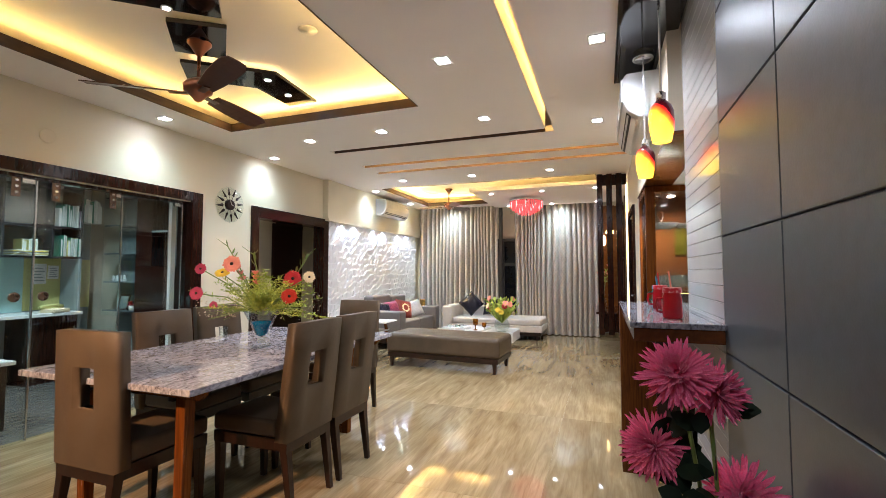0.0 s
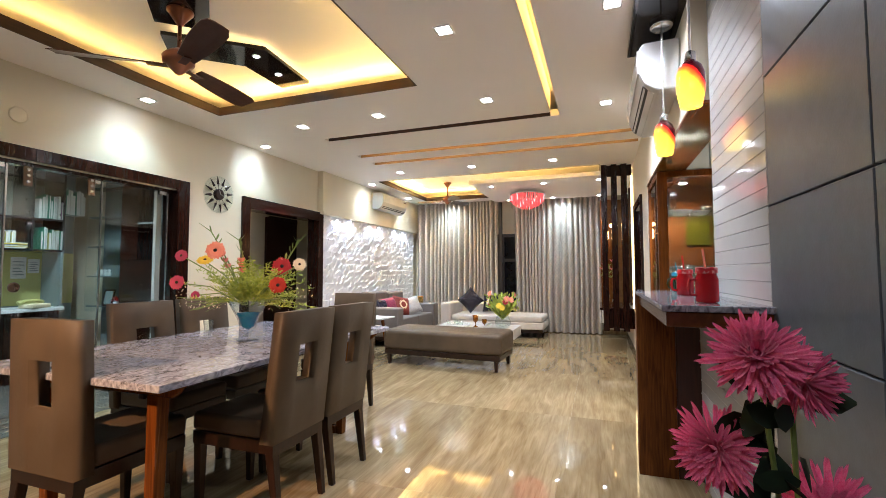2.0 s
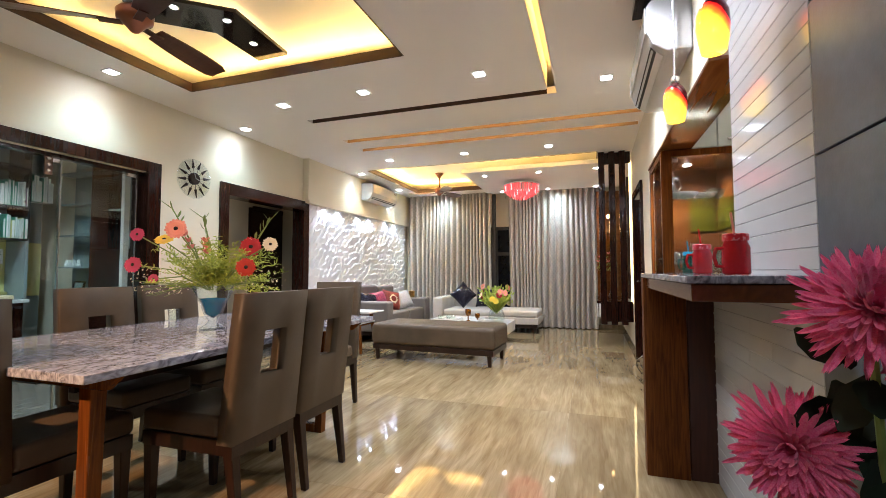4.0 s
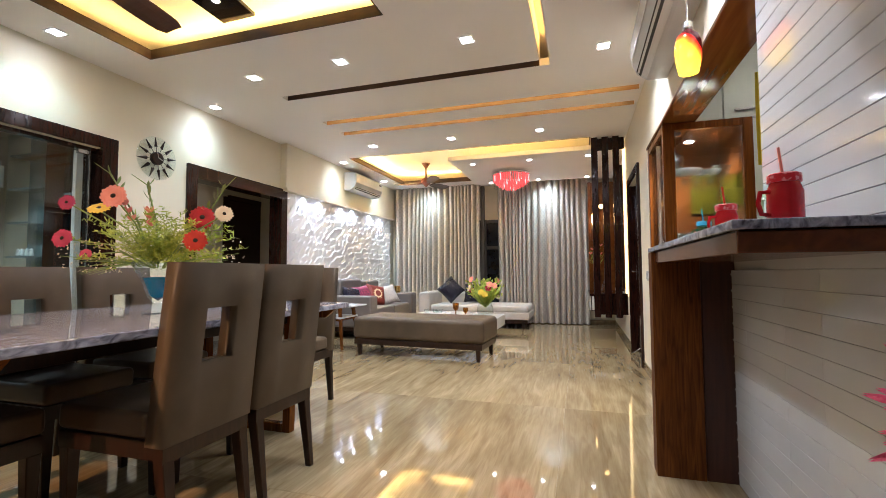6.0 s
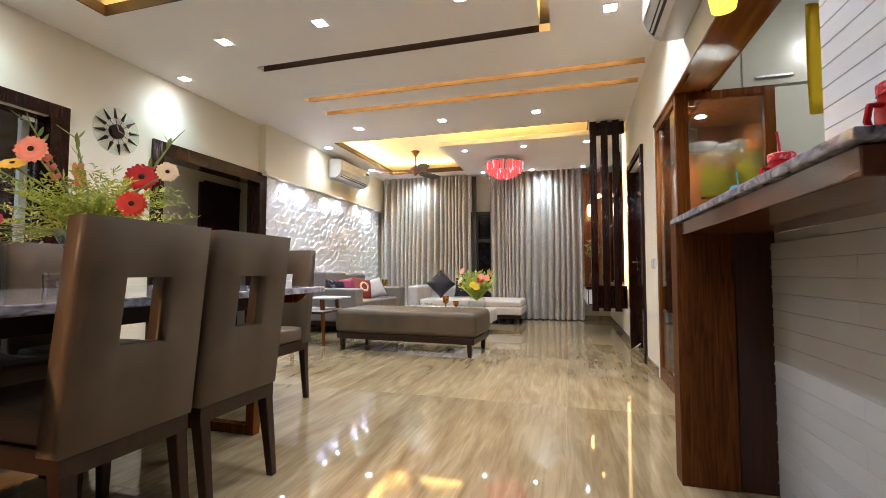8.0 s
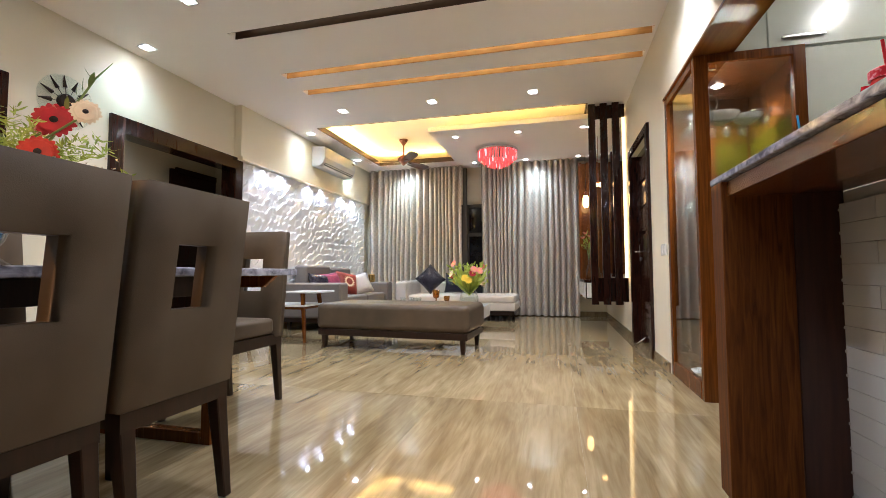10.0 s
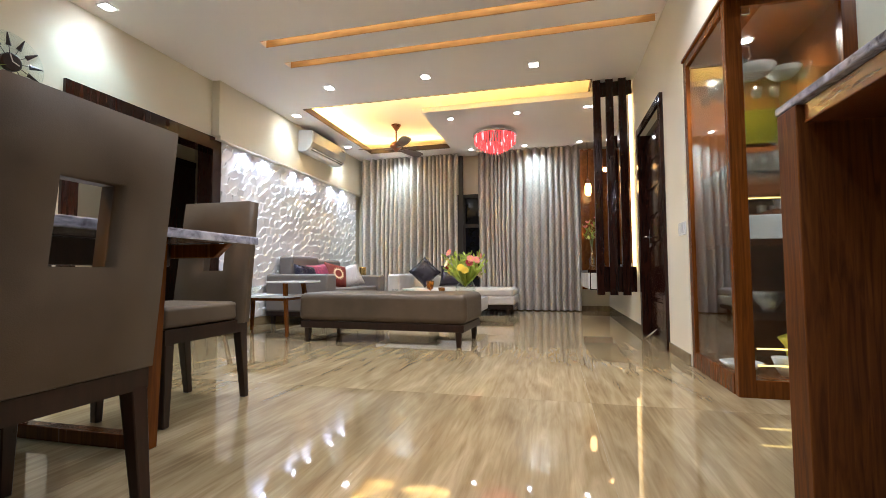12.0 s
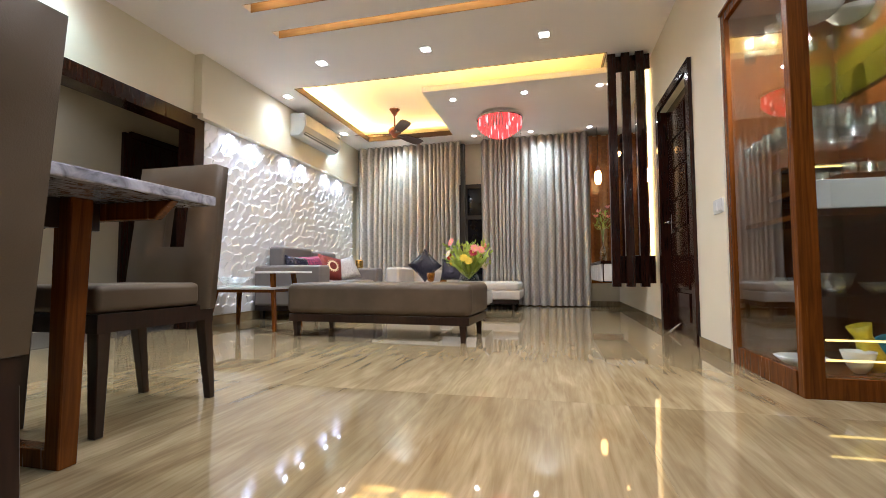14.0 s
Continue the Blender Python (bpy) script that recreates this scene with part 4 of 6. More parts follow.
# ---- lobby behind the west door ----
wall("wall_lobby", (-5.6, -5.45, 4.5, 7.6, 0, TOP), (-5.45, -3.35, 6.9, 7.05, 0, TOP), (-4.45, -4.35, 5.1, 6.9, 0, TOP), label="beige lobby wall", material=OLIVEWALL)
tagged(link("ceiling_lobby", box(-5.6, -3.35, 4.5, 7.05, 2.45, 2.55, 0), CEIL), "lobby ceiling", "ceiling", kind="structure")
inner = thing("lobby_door", pose(-4.34, 6.14, 0), "closed dark wenge flush door with its frame in the dim lobby", "door")
part("frame", box(0.0, 0.04, 0.0, 0.08, 0, 2.02, 0.003), DARKWOOD, inner)
part("leaf", box(0.0, 0.03, 0.08, 0.74, 0, 1.98, 0.003), DARKWOOD, inner)
part("head", box(0.0, 0.04, 0.08, 0.74, 1.98, 2.05, 0.003), DARKWOOD, inner)
spot_lamp("lobby_lamp", -3.9, 5.3, 2.42, 7, 140, NEUT)

# ---- dark door on the east wall ----
door_frame("door_3", 1.015, 1.19, 5.865, 6.715, 1.935, 0.075, 0.065, "dark polished wooden door frame")
leaf = thing("entrance_door", pose(1.09, 5.87, 0), "closed dark polished panelled wooden door", "door")
part("leaf", box(0, 0.04, 0, 0.84, 0.006, 1.93, 0.003), DARKWOOD, leaf)
for k in range(7):
    part("panel", box(-0.010, 0.0, 0.30, 0.74, 0.12 + k * 0.25, 0.34 + k * 0.25, 0.004), DARKWOOD, leaf)
part("inlay", box(-0.006, 0.0, 0.20, 0.225, 0.1, 1.85, 0.002), COPPER, leaf, "thin copper inlay")
lock = part("lock_plate", box(-0.012, 0.0, 0.74, 0.79, 0.83, 1.0, 0.003), STEEL, leaf)
hb = tube([(-0.012, 0.765, 0.93), (-0.05, 0.765, 0.93), (-0.055, 0.75, 0.93), (-0.05, 0.65, 0.925)], 0.009)
part("handle", hb, STEEL, lock, smooth=True)
part("stopper", tube([(-0.01, 0.55, 0.09), (-0.05, 0.58, 0.05), (-0.09, 0.6, 0.012)], 0.008), STEEL, leaf, "steel door stopper", smooth=True)


def switch(x, y, z, w, h, face):
    t = thing("switch_plate", pose(x, y, z, 0, 0, 0 if face > 0 else 180), "white plastic wall switch plate", "switch", "wall switches")
    part("plate", box(0, 0.009, -w / 2, w / 2, -h / 2, h / 2, 0.003), WHITE, t)
    for k in range(2):
        part("rocker", box(0.009, 0.013, -w / 2 + 0.012 + k * (w / 2 - 0.008), -0.004 + k * (w / 2 - 0.008), -h / 2 + 0.015, h / 2 - 0.015, 0.002), PORCELAIN, t)


switch(1.04, 5.36, 0.89, 0.15, 0.085, -1)
switch(-3.163, 6.12, 0.50, 0.10, 0.09, 1)
t = thing("wall_sensor", pose(-3.2, 2.42, 2.25, 0, 90, 0), "small round white blank cover on the wall", "wall fitting")
part("cover", lathe([(0.055, 0), (0.055, 0.006), (0.05, 0.010), (0, 0.012)], 24), WALL, t)


# ---- display cabinet ----
PANEGLASS = clear("reflecting_pane", (0.92, 0.95, 0.94), 0.02, 0.10)
cab = thing("display_cabinet", pose(0, 0, 0), "teak corner display cabinet with glass sides full of glassware", "cabinet")
X0, X1, Y0, Y1, ZT = 1.045, 1.60, 4.535, 5.255, 1.972
for name, b in (("stile", (X0, X0 + 0.075, Y0, Y0 + 0.045, 0, ZT)), ("stile", (X0, X0 + 0.05, Y1 - 0.06, Y1, 0, ZT)), ("stile", (X1 - 0.06, X1, Y0, Y0 + 0.05, 0, ZT)),
                ("rail", (X0, X0 + 0.04, Y0 + 0.06, Y1 - 0.06, 0, 0.10)), ("rail", (X0, X0 + 0.04, Y0 + 0.06, Y1 - 0.06, ZT - 0.05, ZT)), ("rail", (X0 + 0.075, X1 - 0.06, Y0, Y0 + 0.04, 0, 0.085)),
                ("rail", (X0 + 0.075, X1 - 0.06, Y0, Y0 + 0.04, ZT - 0.05, ZT)), ("back_panel", (X0 + 0.05, X1 - 0.02, Y1 - 0.02, Y1 - 0.001, 0.02, ZT - 0.02)), ("side_panel", (X1 - 0.02, X1, Y0 + 0.05, Y1, 0.02, ZT)),
                ("floor_board", (X0 + 0.04, X1 - 0.02, Y0 + 0.06, Y1 - 0.02, 0.02, 0.085)), ("top_board", (X0 + 0.04, X1 - 0.02, Y0 + 0.05, Y1 - 0.02, ZT - 0.03, ZT - 0.002))):
    part(name, box(*b, 0.003), CABBACK if name in ("back_panel", "side_panel") else TEAK, cab)
for b in ((X0 + 0.012, X0 + 0.018, Y0 + 0.06, Y1 - 0.06, 0.1, ZT - 0.05), (X0 + 0.075, X1 - 0.06, Y0 + 0.012, Y0 + 0.018, 0.085, ZT - 0.05)):
    p = part("glass_pane", box(*b, 0), PANEGLASS, cab)
    p.visible_shadow = False
for z in (0.40, 1.10, 1.60):
    p = part("glass_shelf", box(X0 + 0.045, X1 - 0.022, Y0 + 0.065, Y1 - 0.022, z, z + 0.008, 0.001), GLASS, cab)
    p.visible_shadow = False
part("shelf", box(X0 + 0.20, X1 - 0.022, Y0 + 0.065, Y1 - 0.022, 0.885, 0.91, 0.002), TEAK, cab)
part("shelf", box(X0 + 0.22, X1 - 0.022, Y1 - 0.24, Y1 - 0.022, 1.035, 1.055, 0.002), TEAK, cab)
part("light_strip", box(X0 + 0.26, X1 - 0.05, Y1 - 0.20, Y1 - 0.195, 1.029, 1.034, 0), DIMSTRIP, cab, "thin warm light strip")
part("drawer_front", box(X0 + 0.08, X1 - 0.07, Y0 + 0.03, Y0 + 0.05, 0.762, 0.88, 0.003), WHITE, cab, "white drawer front")
part("shelf", box(X0 + 0.08, X1 - 0.022, Y0 + 0.05, Y1 - 0.022, 0.735, 0.76, 0.002), TEAK, cab)
part("colour_panel", box(1.36, 1.56, Y1 - 0.03, Y1 - 0.022, 1.40, 1.62, 0), OLIVEGLASS, cab, "olive yellow lacquered glass panel")
for z in (0.225, 0.145):
    part("light_strip", box(X0 + 0.1, X1 - 0.07, Y0 + 0.035, Y0 + 0.042, z, z + 0.007, 0), DIMSTRIP, cab, "thin warm light strip")
part("colour_panel", box(X1 - 0.028, X1 - 0.022, Y0 + 0.07, Y1 - 0.03, 1.40, 1.62, 0), OLIVEGLASS, cab, "olive yellow lacquered glass panel")
part("hinge", box(X0 + 0.08, X0 + 0.12, Y0 + 0.008, Y0 + 0.024, ZT - 0.09, ZT - 0.06, 0.002), CHROME, cab)
downlight(1.30, 4.95, ZT - 0.032, 0.03, False)
spot_lamp("cabinet_lamp", 1.30, 4.95, ZT - 0.05, 52, 150, (1, 0.84, 0.6), radius=0.02)
rg = random.Random(11)


def tumbler(x, y, z, r, h, material=GLASSWARE, name="drinking_glass", label="clear drinking glass on a cabinet shelf", cat="glass", grp="glassware in the cabinet"):
    t = thing(name, pose(x, y, z), label, cat, grp)
    part("bowl", lathe([(r * 0.8, 0.0), (r, h), (r * 0.94, h), (r * 0.74, 0.008), (0, 0.006)], 14), material, t, smooth=True)


def bowl(x, y, z, r, h, material=GLASSWARE, label="shallow clear glass bowl"):
    t = thing("bowl", pose(x, y, z), label, "bowl", "bowls in the cabinet")
    part("body", lathe([(r * 0.35, 0), (r * 0.7, h * 0.35), (r, h), (r * 0.96, h), (r * 0.66, h * 0.42), (0, h * 0.12)], 18), material, t, smooth=True)


for k in range(6):
    for j in range(4):
        tumbler(1.16 + k * 0.068, 4.63 + j * 0.13 + rg.uniform(-0.02, 0.02), 1.109, 0.032, rg.uniform(0.07, 0.10))
for k in range(4):
    for j in range(2):
        tumbler(1.30 + k * 0.062, 4.65 + j * 0.2, 0.911, 0.026, 0.05)
for k in range(4):
    tumbler(1.12, 4.80 + k * 0.11, 1.109, 0.033, 0.06)
    tumbler(1.19, 4.86 + k * 0.10, 1.109, 0.03, 0.085)
    tumbler(1.12, 4.72 + k * 0.12, 0.911 if k > 9 else 1.609, 0.03, 0.07)
bowl(1.22, 4.70, 1.609, 0.11, 0.055, PORCELAIN, "shallow white porcelain dish")
bowl(1.38, 4.74, 1.609, 0.085, 0.05, PORCELAIN, "shallow white porcelain dish")
bowl(1.47, 4.80, 1.609, 0.07, 0.09)
for k in range(4):
    tumbler(1.18 + 0.09 * k, 5.0, 1.609, 0.03, 0.06)
bowl(1.14, 4.80, 0.409, 0.085, 0.07, GLASSWARE)
bowl(1.25, 4.70, 0.409, 0.075, 0.09, GLASSWARE)
bowl(1.42, 4.72, 0.409, 0.07, 0.05, GLASSWARE)
bowl(1.14, 4.76, 0.086, 0.10, 0.045, PORCELAIN, "white porcelain serving dish")
bowl(1.30, 4.66, 0.086, 0.06, 0.09, PORCELAIN, "small white porcelain cup")
t = thing("yellow_jug", pose(1.40, 4.72, 0.086), "yellow plastic jug leaning among dishes", "jug")
part("body", turned(lathe([(0.03, 0), (0.045, 0.06), (0.03, 0.15), (0.045, 0.2), (0.0, 0.18)], 14), pose(0, 0, 0, 0, -18, 0)), YELLOWPL, t, smooth=True)
t = thing("blue_plate", pose(1.48, 4.80, 0.16, 90, 0, 0), "pale blue plate standing on edge", "plate")
part("body", lathe([(0.05, 0), (0.075, 0.012), (0.07, 0.014), (0, 0.006)], 20), BLUEPL, t, smooth=True)
decanter = thing("decanter", pose(1.13, 4.64, 1.609), "cut glass decanter with a gilt stopper", "decanter")
part("body", lathe([(0.035, 0), (0.05, 0.06), (0.018, 0.13), (0.016, 0.17), (0.024, 0.19), (0.012, 0.18), (0.012, 0.13), (0.04, 0.06), (0.0, 0.01)], 16), GLASSWARE, decanter, smooth=True)
part("stopper", lathe([(0.010, 0.185), (0.02, 0.21), (0.0, 0.235)], 12), GOLD, decanter, smooth=True)
part("handle", tube([(0.02, 0, 0.16), (0.06, 0, 0.15), (0.065, 0, 0.10), (0.045, 0, 0.06)], 0.006), GLASSWARE, decanter, smooth=True)

# ---- kitchen behind the counter ----
wall("wall_kitchen", (1.24, 3.3, 0.6, 0.75, 0, TOP), (3.15, 3.3, 0.75, 5.4, 0, TOP), (1.19, 3.3, 5.26, 5.4, 0, TOP), label="white kitchen wall", material=CEIL)
tagged(link("ceiling_kitchen", box(1.24, 3.3, 0.6, 5.4, 2.62, 2.72, 0), CEIL), "white kitchen ceiling", "ceiling", kind="structure")
for a, b in ((1.13, 1.44), (1.445, 2.05), (2.055, 2.7)):
    t = thing("loft_cabinet", pose(a, 4.585, 1.985), "white lacquered overhead cabinet with a long steel handle", "cabinet", "overhead kitchen cabinets")
    part("body", box(0, b - a, 0.02, 0.66, 0, 0.60, 0.002), KITCHENWHITE, t)
    d = part("door", box(0.002, b - a - 0.002, 0, 0.018, 0.003, 0.44, 0.003), KITCHENWHITE, t)
    if b - a > 0.4:
        part("handle", box(0.06, 0.27, -0.02, -0.004, 0.045, 0.062, 0.004), STEEL, d)
t = thing("tall_cabinet", pose(1.61, 4.59, 0), "tall white lacquered kitchen cabinet", "cabinet")
part("body", box(0, 1.5, 0.02, 0.66, 0, 1.982, 0.002), KITCHENWHITE, t)
d = part("door", box(0.002, 0.62, 0, 0.018, 0.1, 1.975, 0.003), KITCHENWHITE, t)
part("handle", box(0.03, 0.25, -0.02, -0.004, 1.40, 1.415, 0.004), STEEL, d)
d = part("door", box(0.625, 1.49, 0, 0.018, 0.1, 1.975, 0.003), KITCHENWHITE, t)
spot_lamp("kitchen_lamp", 2.2, 3.7, 2.58, 20, 125, (1.0, 0.90, 0.70), aim=(2.0, 4.6, 1.2), radius=0.06)
downlight(2.2, 3.7, 2.62, 0.06)

# ---- slatted screen, console and mirror by the entrance ----
screen = thing("slat_screen", pose(0, 6.90, 0), "dark stained wooden slat screen fixed to the ceiling", "screen")
for x in (0.66, 0.785, 0.91):
    part("slat", box(x - 0.035, x + 0.04, -0.03, 0.04, 0.37, 2.598, 0.003), DARKWOOD, screen)
part("base_board", box(0.63, 1.015, 0.042, 0.07, 0.40, 0.66, 0.003), DARKWOOD, screen)
part("head_board", box(0.63, 1.015, 0.042, 0.07, 2.45, 2.597, 0.003), DARKWOOD, screen)
niche = thing("niche_panel", pose(0, 9.0, 0), "slatted red-brown wooden niche panel", "panel")
# the pendant's glow on this wood is painted in by the lighter teak
part("board", box(0.62, 1.02, 0.06, 0.09, 0.35, 2.45, 0.003), LITTEAK, niche)
for x in (0.63, 0.75, 0.87):
    part("slat", box(x - 0.02, x + 0.03, 0.0, 0.06, 0.35, 2.45, 0.003), LITTEAK, niche)
mirror = thing("wall_mirror", pose(1.036, 8.0, 0), "tall wall mirror strips between dark wooden battens", "mirror")
for k in range(3):
    part("glass", box(-0.012, -0.002, -0.85 + k * 0.62, -0.40 + k * 0.62, 0.7, 2.4, 0.001), MIRROR, mirror)
    part("batten", box(-0.03, -0.001, -0.385 + k * 0.62, -0.26 + k * 0.62, 0.66, 2.4, 0.002), DARKWOOD, mirror)
part("light_strip", box(-0.03, -0.004, -0.93, -0.89, 0.62, 2.58, 0.002), WALLSTRIP, mirror, "vertical warm light strip")
console = thing("console_shelf", pose(0.80, 8.15, 0), "wall-hung console shelf with mirrored white drawer fronts", "console")
part("top", box(-0.22, 0.22, -0.7, 0.7, 0.60, 0.63, 0.003), DARKWOOD, console)
part("body", box(-0.2, 0.22, -0.69, 0.69, 0.40, 0.60, 0.003), DARKWOOD, console)
for k in range(3):
    part("drawer_front", box(-0.215, -0.2, -0.68 + k * 0.46, -0.24 + k * 0.46, 0.41, 0.595, 0.003), WHITE, console)
for k in range(2):
    part("drawer_front", box(-0.19 + k * 0.2, -0.01 + k * 0.2, -0.70, -0.69, 0.41, 0.595, 0.003), WHITE, console)
pend = thing("hanging_lamp", pose(0.70, 8.75, 0), "small warm glass pendant lamp hanging from a cord", "pendant lamp")
part("cord", tube([(0, 0, 1.93), (0, 0, 2.49)], 0.004), DARKWOOD, pend)
part("cap", lathe([(0.03, 1.88), (0.022, 1.93), (0.006, 1.95), (0, 1.95)], 14), COPPER, pend, smooth=True)
part("shade", lathe([(0.028, 1.70), (0.045, 1.74), (0.045, 1.84), (0.03, 1.88), (0, 1.88)], 16), BULBGLOW, pend, "glowing frosted shade", smooth=True)


globes = thing("hanging_lamp", pose(0.80, 7.80, 0), "pair of small clear glowing globes on a copper rod", "pendant lamp")
part("cord", tube([(0, 0, 2.02), (0, 0, 2.598)], 0.004), COPPER, globes)
part("rod", tube([(0, 0, 1.86), (0, 0, 2.02)], 0.010), COPPER, globes, smooth=True)
for dx in (-0.032, 0.032):
    part("globe", lathe([(0, -0.032), (0.022, -0.024), (0.032, 0), (0.022, 0.024), (0, 0.032)], 16), BULBGLOW, globes, "glowing glass globe", smooth=True).matrix_basis = pose(dx, 0, 1.86)


def petal(bm, base, direction, length, width, curl=0.25, drop=0.0, roll=0.0, tip=0.12):
    """A small leaf-shaped blade from base along direction."""
    d = direction.normalized()
    side = d.cross(Vector((0.13, 0.21, 1))).normalized()
    up = side.cross(d)
    side, up = side * math.cos(roll) + up * math.sin(roll), up * math.cos(roll) - side * math.sin(roll)
    rows = []
    for s, w in ((0.0, 0.25), (0.4, 1.0), (0.75, 0.85), (1.0, tip)):
        c = base + d * (length * s) + up * (curl * length * (s * s - drop * s))
        rows.append((bm.verts.new(c - side * width * w / 2), bm.verts.new(c + side * width * w / 2)))
    for a, b in zip(rows, rows[1:]):
        bm.faces.new((a[0], a[1], b[1], b[0]))


def bud_vase(x, y, z, h):
    t = thing("bottle_vase", pose(x, y, z), "slim clear glass bottle vase with pink lilies", "vase")
    part("bottle", lathe([(0.035, 0), (0.04, 0.02), (0.04, h * 0.3), (0.014, h * 0.5), (0.014, h), (0.01, h), (0.01, h * 0.5), (0.034, h * 0.3), (0, 0.01)], 14), GLASS, t, smooth=True)
    r = random.Random(9)
    bm = bmesh.new()
    for k in range(7):
        a = r.uniform(0, 6.28)
        tube([(0, 0, h * 0.6), (0.03 * math.cos(a), 0.03 * math.sin(a), h + 0.06), (0.09 * math.cos(a), 0.09 * math.sin(a), h + r.uniform(0.1, 0.26))], [0.003, 0.003, 0.002], 5, bm)
    part("stem", bm, STEM, t)
    bm = bmesh.new()
    for k in range(40):
        petal(bm, Vector((r.uniform(-0.08, 0.08), r.uniform(-0.08, 0.08), h + r.uniform(0.0, 0.2))), Vector((r.uniform(-1, 1), r.uniform(-1, 1), r.uniform(-0.2, 1))), 0.09, 0.02, 0.3)
    part("leaves", bm, FERN, t)
    for k in range(5):
        bm = bmesh.new()
        c = Vector((r.uniform(-0.1, 0.1), r.uniform(-0.1, 0.1), h + r.uniform(0.1, 0.28)))
        for j in range(6):
            petal(bm, c, Vector((math.cos(j * 1.05), math.sin(j * 1.05), 0.6)), 0.05, 0.024, 0.3)
        part("bloom", bm, PETALSALMON, t, "salmon pink lily bloom")


bud_vase(0.70, 8.35, 0.63, 0.42)
t = thing("glass_bottle", pose(0.80, 8.05, 0.63), "small clear glass bottle on the console", "bottle")
part("body", lathe([(0.04, 0), (0.045, 0.05), (0.02, 0.12), (0.018, 0.16), (0.014, 0.16), (0.03, 0.06), (0, 0.01)], 14), GLASS, t, smooth=True)

# ---- dropped panel and chandelier over the seating ----
tagged(link("ceiling_panel", box(-1.29, 1.035, 7.06, 8.86, 2.50, 2.56, 0.004), CEIL), "dropped white ceiling panel over the seating", "ceiling panel", kind="structure")
for x in (-1.0, -0.19, 0.60):
    for y in (7.34, 8.74):
        downlight(x, y, 2.50, 0.03, False)
        spot_lamp("panel_lamp", x, y, 2.485, 8, 100, NEUT)
chand = thing("chandelier", pose(-0.54, 8.0, 2.485), "round chandelier with tiers of glowing pink crystal drops", "chandelier")
part("plate", lathe([(0.0, -0.045), (0.285, -0.045), (0.295, -0.038), (0.295, -0.012), (0.06, -0.008), (0.06, 0.014), (0.0, 0.0145)], 32), CHROME, chand)
drop = None
for ring, (r, n, z0) in enumerate(((0.27, 46, -0.05), (0.235, 40, -0.085), (0.19, 32, -0.12), (0.14, 24, -0.15), (0.08, 14, -0.175))):
    for k in range(n):
        a = 2 * math.pi * k / n + ring * 0.2
        if drop is None:
            ob = part("crystal", lathe([(0, -0.105), (0.008, -0.094), (0.0105, -0.05), (0.007, -0.01), (0.002, 0.0)], 6), PINKGLOW, chand)
            drop = ob.data
            pale_drop = drop.copy()
            pale_drop.materials[0] = PALEGLOW
            clear_drop = drop.copy()
            clear_drop.materials[0] = GLASSWARE
        else:
            ob = new("crystal", drop if (k * 7 + ring * 3) % 9 > 1 else (pale_drop if k % 2 else clear_drop))
            ob.parent = chand
        ob.matrix_basis = pose(r * math.cos(a), r * math.sin(a), z0, 0, 0, math.degrees(a))
bead = None
for k in range(36):
    a = 2 * math.pi * k / 36
    for z in (-0.20, -0.235):
        if bead is None:
            ob = part("bead", lathe([(0, -0.012), (0.009, -0.004), (0.009, 0.004), (0, 0.012)], 6), GLASS, chand)
            bead = ob.data
        else:
            ob = new("bead", bead)
            ob.parent = chand
        ob.location = (0.262 * math.cos(a), 0.262 * math.sin(a), z)


# ---- ceiling fans ----
def ceiling_fan(x, y, ceiling_z, hub_z, angle, length=0.60):
    t = thing("ceiling_fan", pose(x, y, 0), "copper brown three-blade ceiling fan", "ceiling fan", "ceiling fans")
    part("canopy", lathe([(0.012, ceiling_z - 0.095), (0.062, ceiling_z - 0.022), (0.074, ceiling_z - 0.010), (0.074, ceiling_z - 0.002), (0, ceiling_z - 0.001)], 24), COPPER, t, smooth=True)
    part("downrod", lathe([(0.011, hub_z + 0.10), (0.011, ceiling_z - 0.09)], 12), COPPER, t, smooth=True)
    part("motor", lathe([(0, hub_z - 0.06), (0.02, hub_z - 0.05), (0.055, hub_z - 0.01), (0.085, hub_z + 0.01), (0.09, hub_z + 0.05), (0.07, hub_z + 0.075), (0.02, hub_z + 0.105), (0, hub_z + 0.11)], 28), COPPER, t, smooth=True)
    for k in range(3):
        bm = bmesh.new()
        n = 10
        rows = []
        for i in range(n + 1):
            s = i / n
            r = 0.13 + (length - 0.13) * s
            w = 0.048 + 0.026 * math.sin(s * 2.2) if s < 0.97 else 0.052
            pitch = radians(7 * s - 20)
            rows.append([bm.verts.new((r, c * w * math.cos(pitch), hub_z + c * w * math.sin(pitch) + 0.004 * (1 - c * c) + e)) for c in (-1, -0.4, 0.4, 1) for e in (0.0, 0.006)])
        for a, b in zip(rows, rows[1:]):
            for i, j in ((1, 3), (3, 5), (5, 7), (7, 6), (6, 4), (4, 2), (2, 0), (0, 1)):
                bm.faces.new((a[i], b[i], b[j], a[j]))
        for row_ in (rows[0], rows[-1]):
            bm.faces.new([row_[i] for i in (0, 1, 3, 5, 7, 6, 4, 2)])
        add_box(bm, 0.06, 0.17, -0.022, 0.022, hub_z - 0.008, hub_z - 0.001)
        bmesh.ops.recalc_face_normals(bm, faces=bm.faces)
        part("blade", turned(bm, pose(0, 0, 0, 0, 0, angle + k * 120)), BLADE, t, "dark brown blade")


ceiling_fan(-1.785, 2.485, 2.742, 2.40, 96, 0.64)
ceiling_fan(-2.03, 8.22, 2.80, 2.45, 66, 0.56)


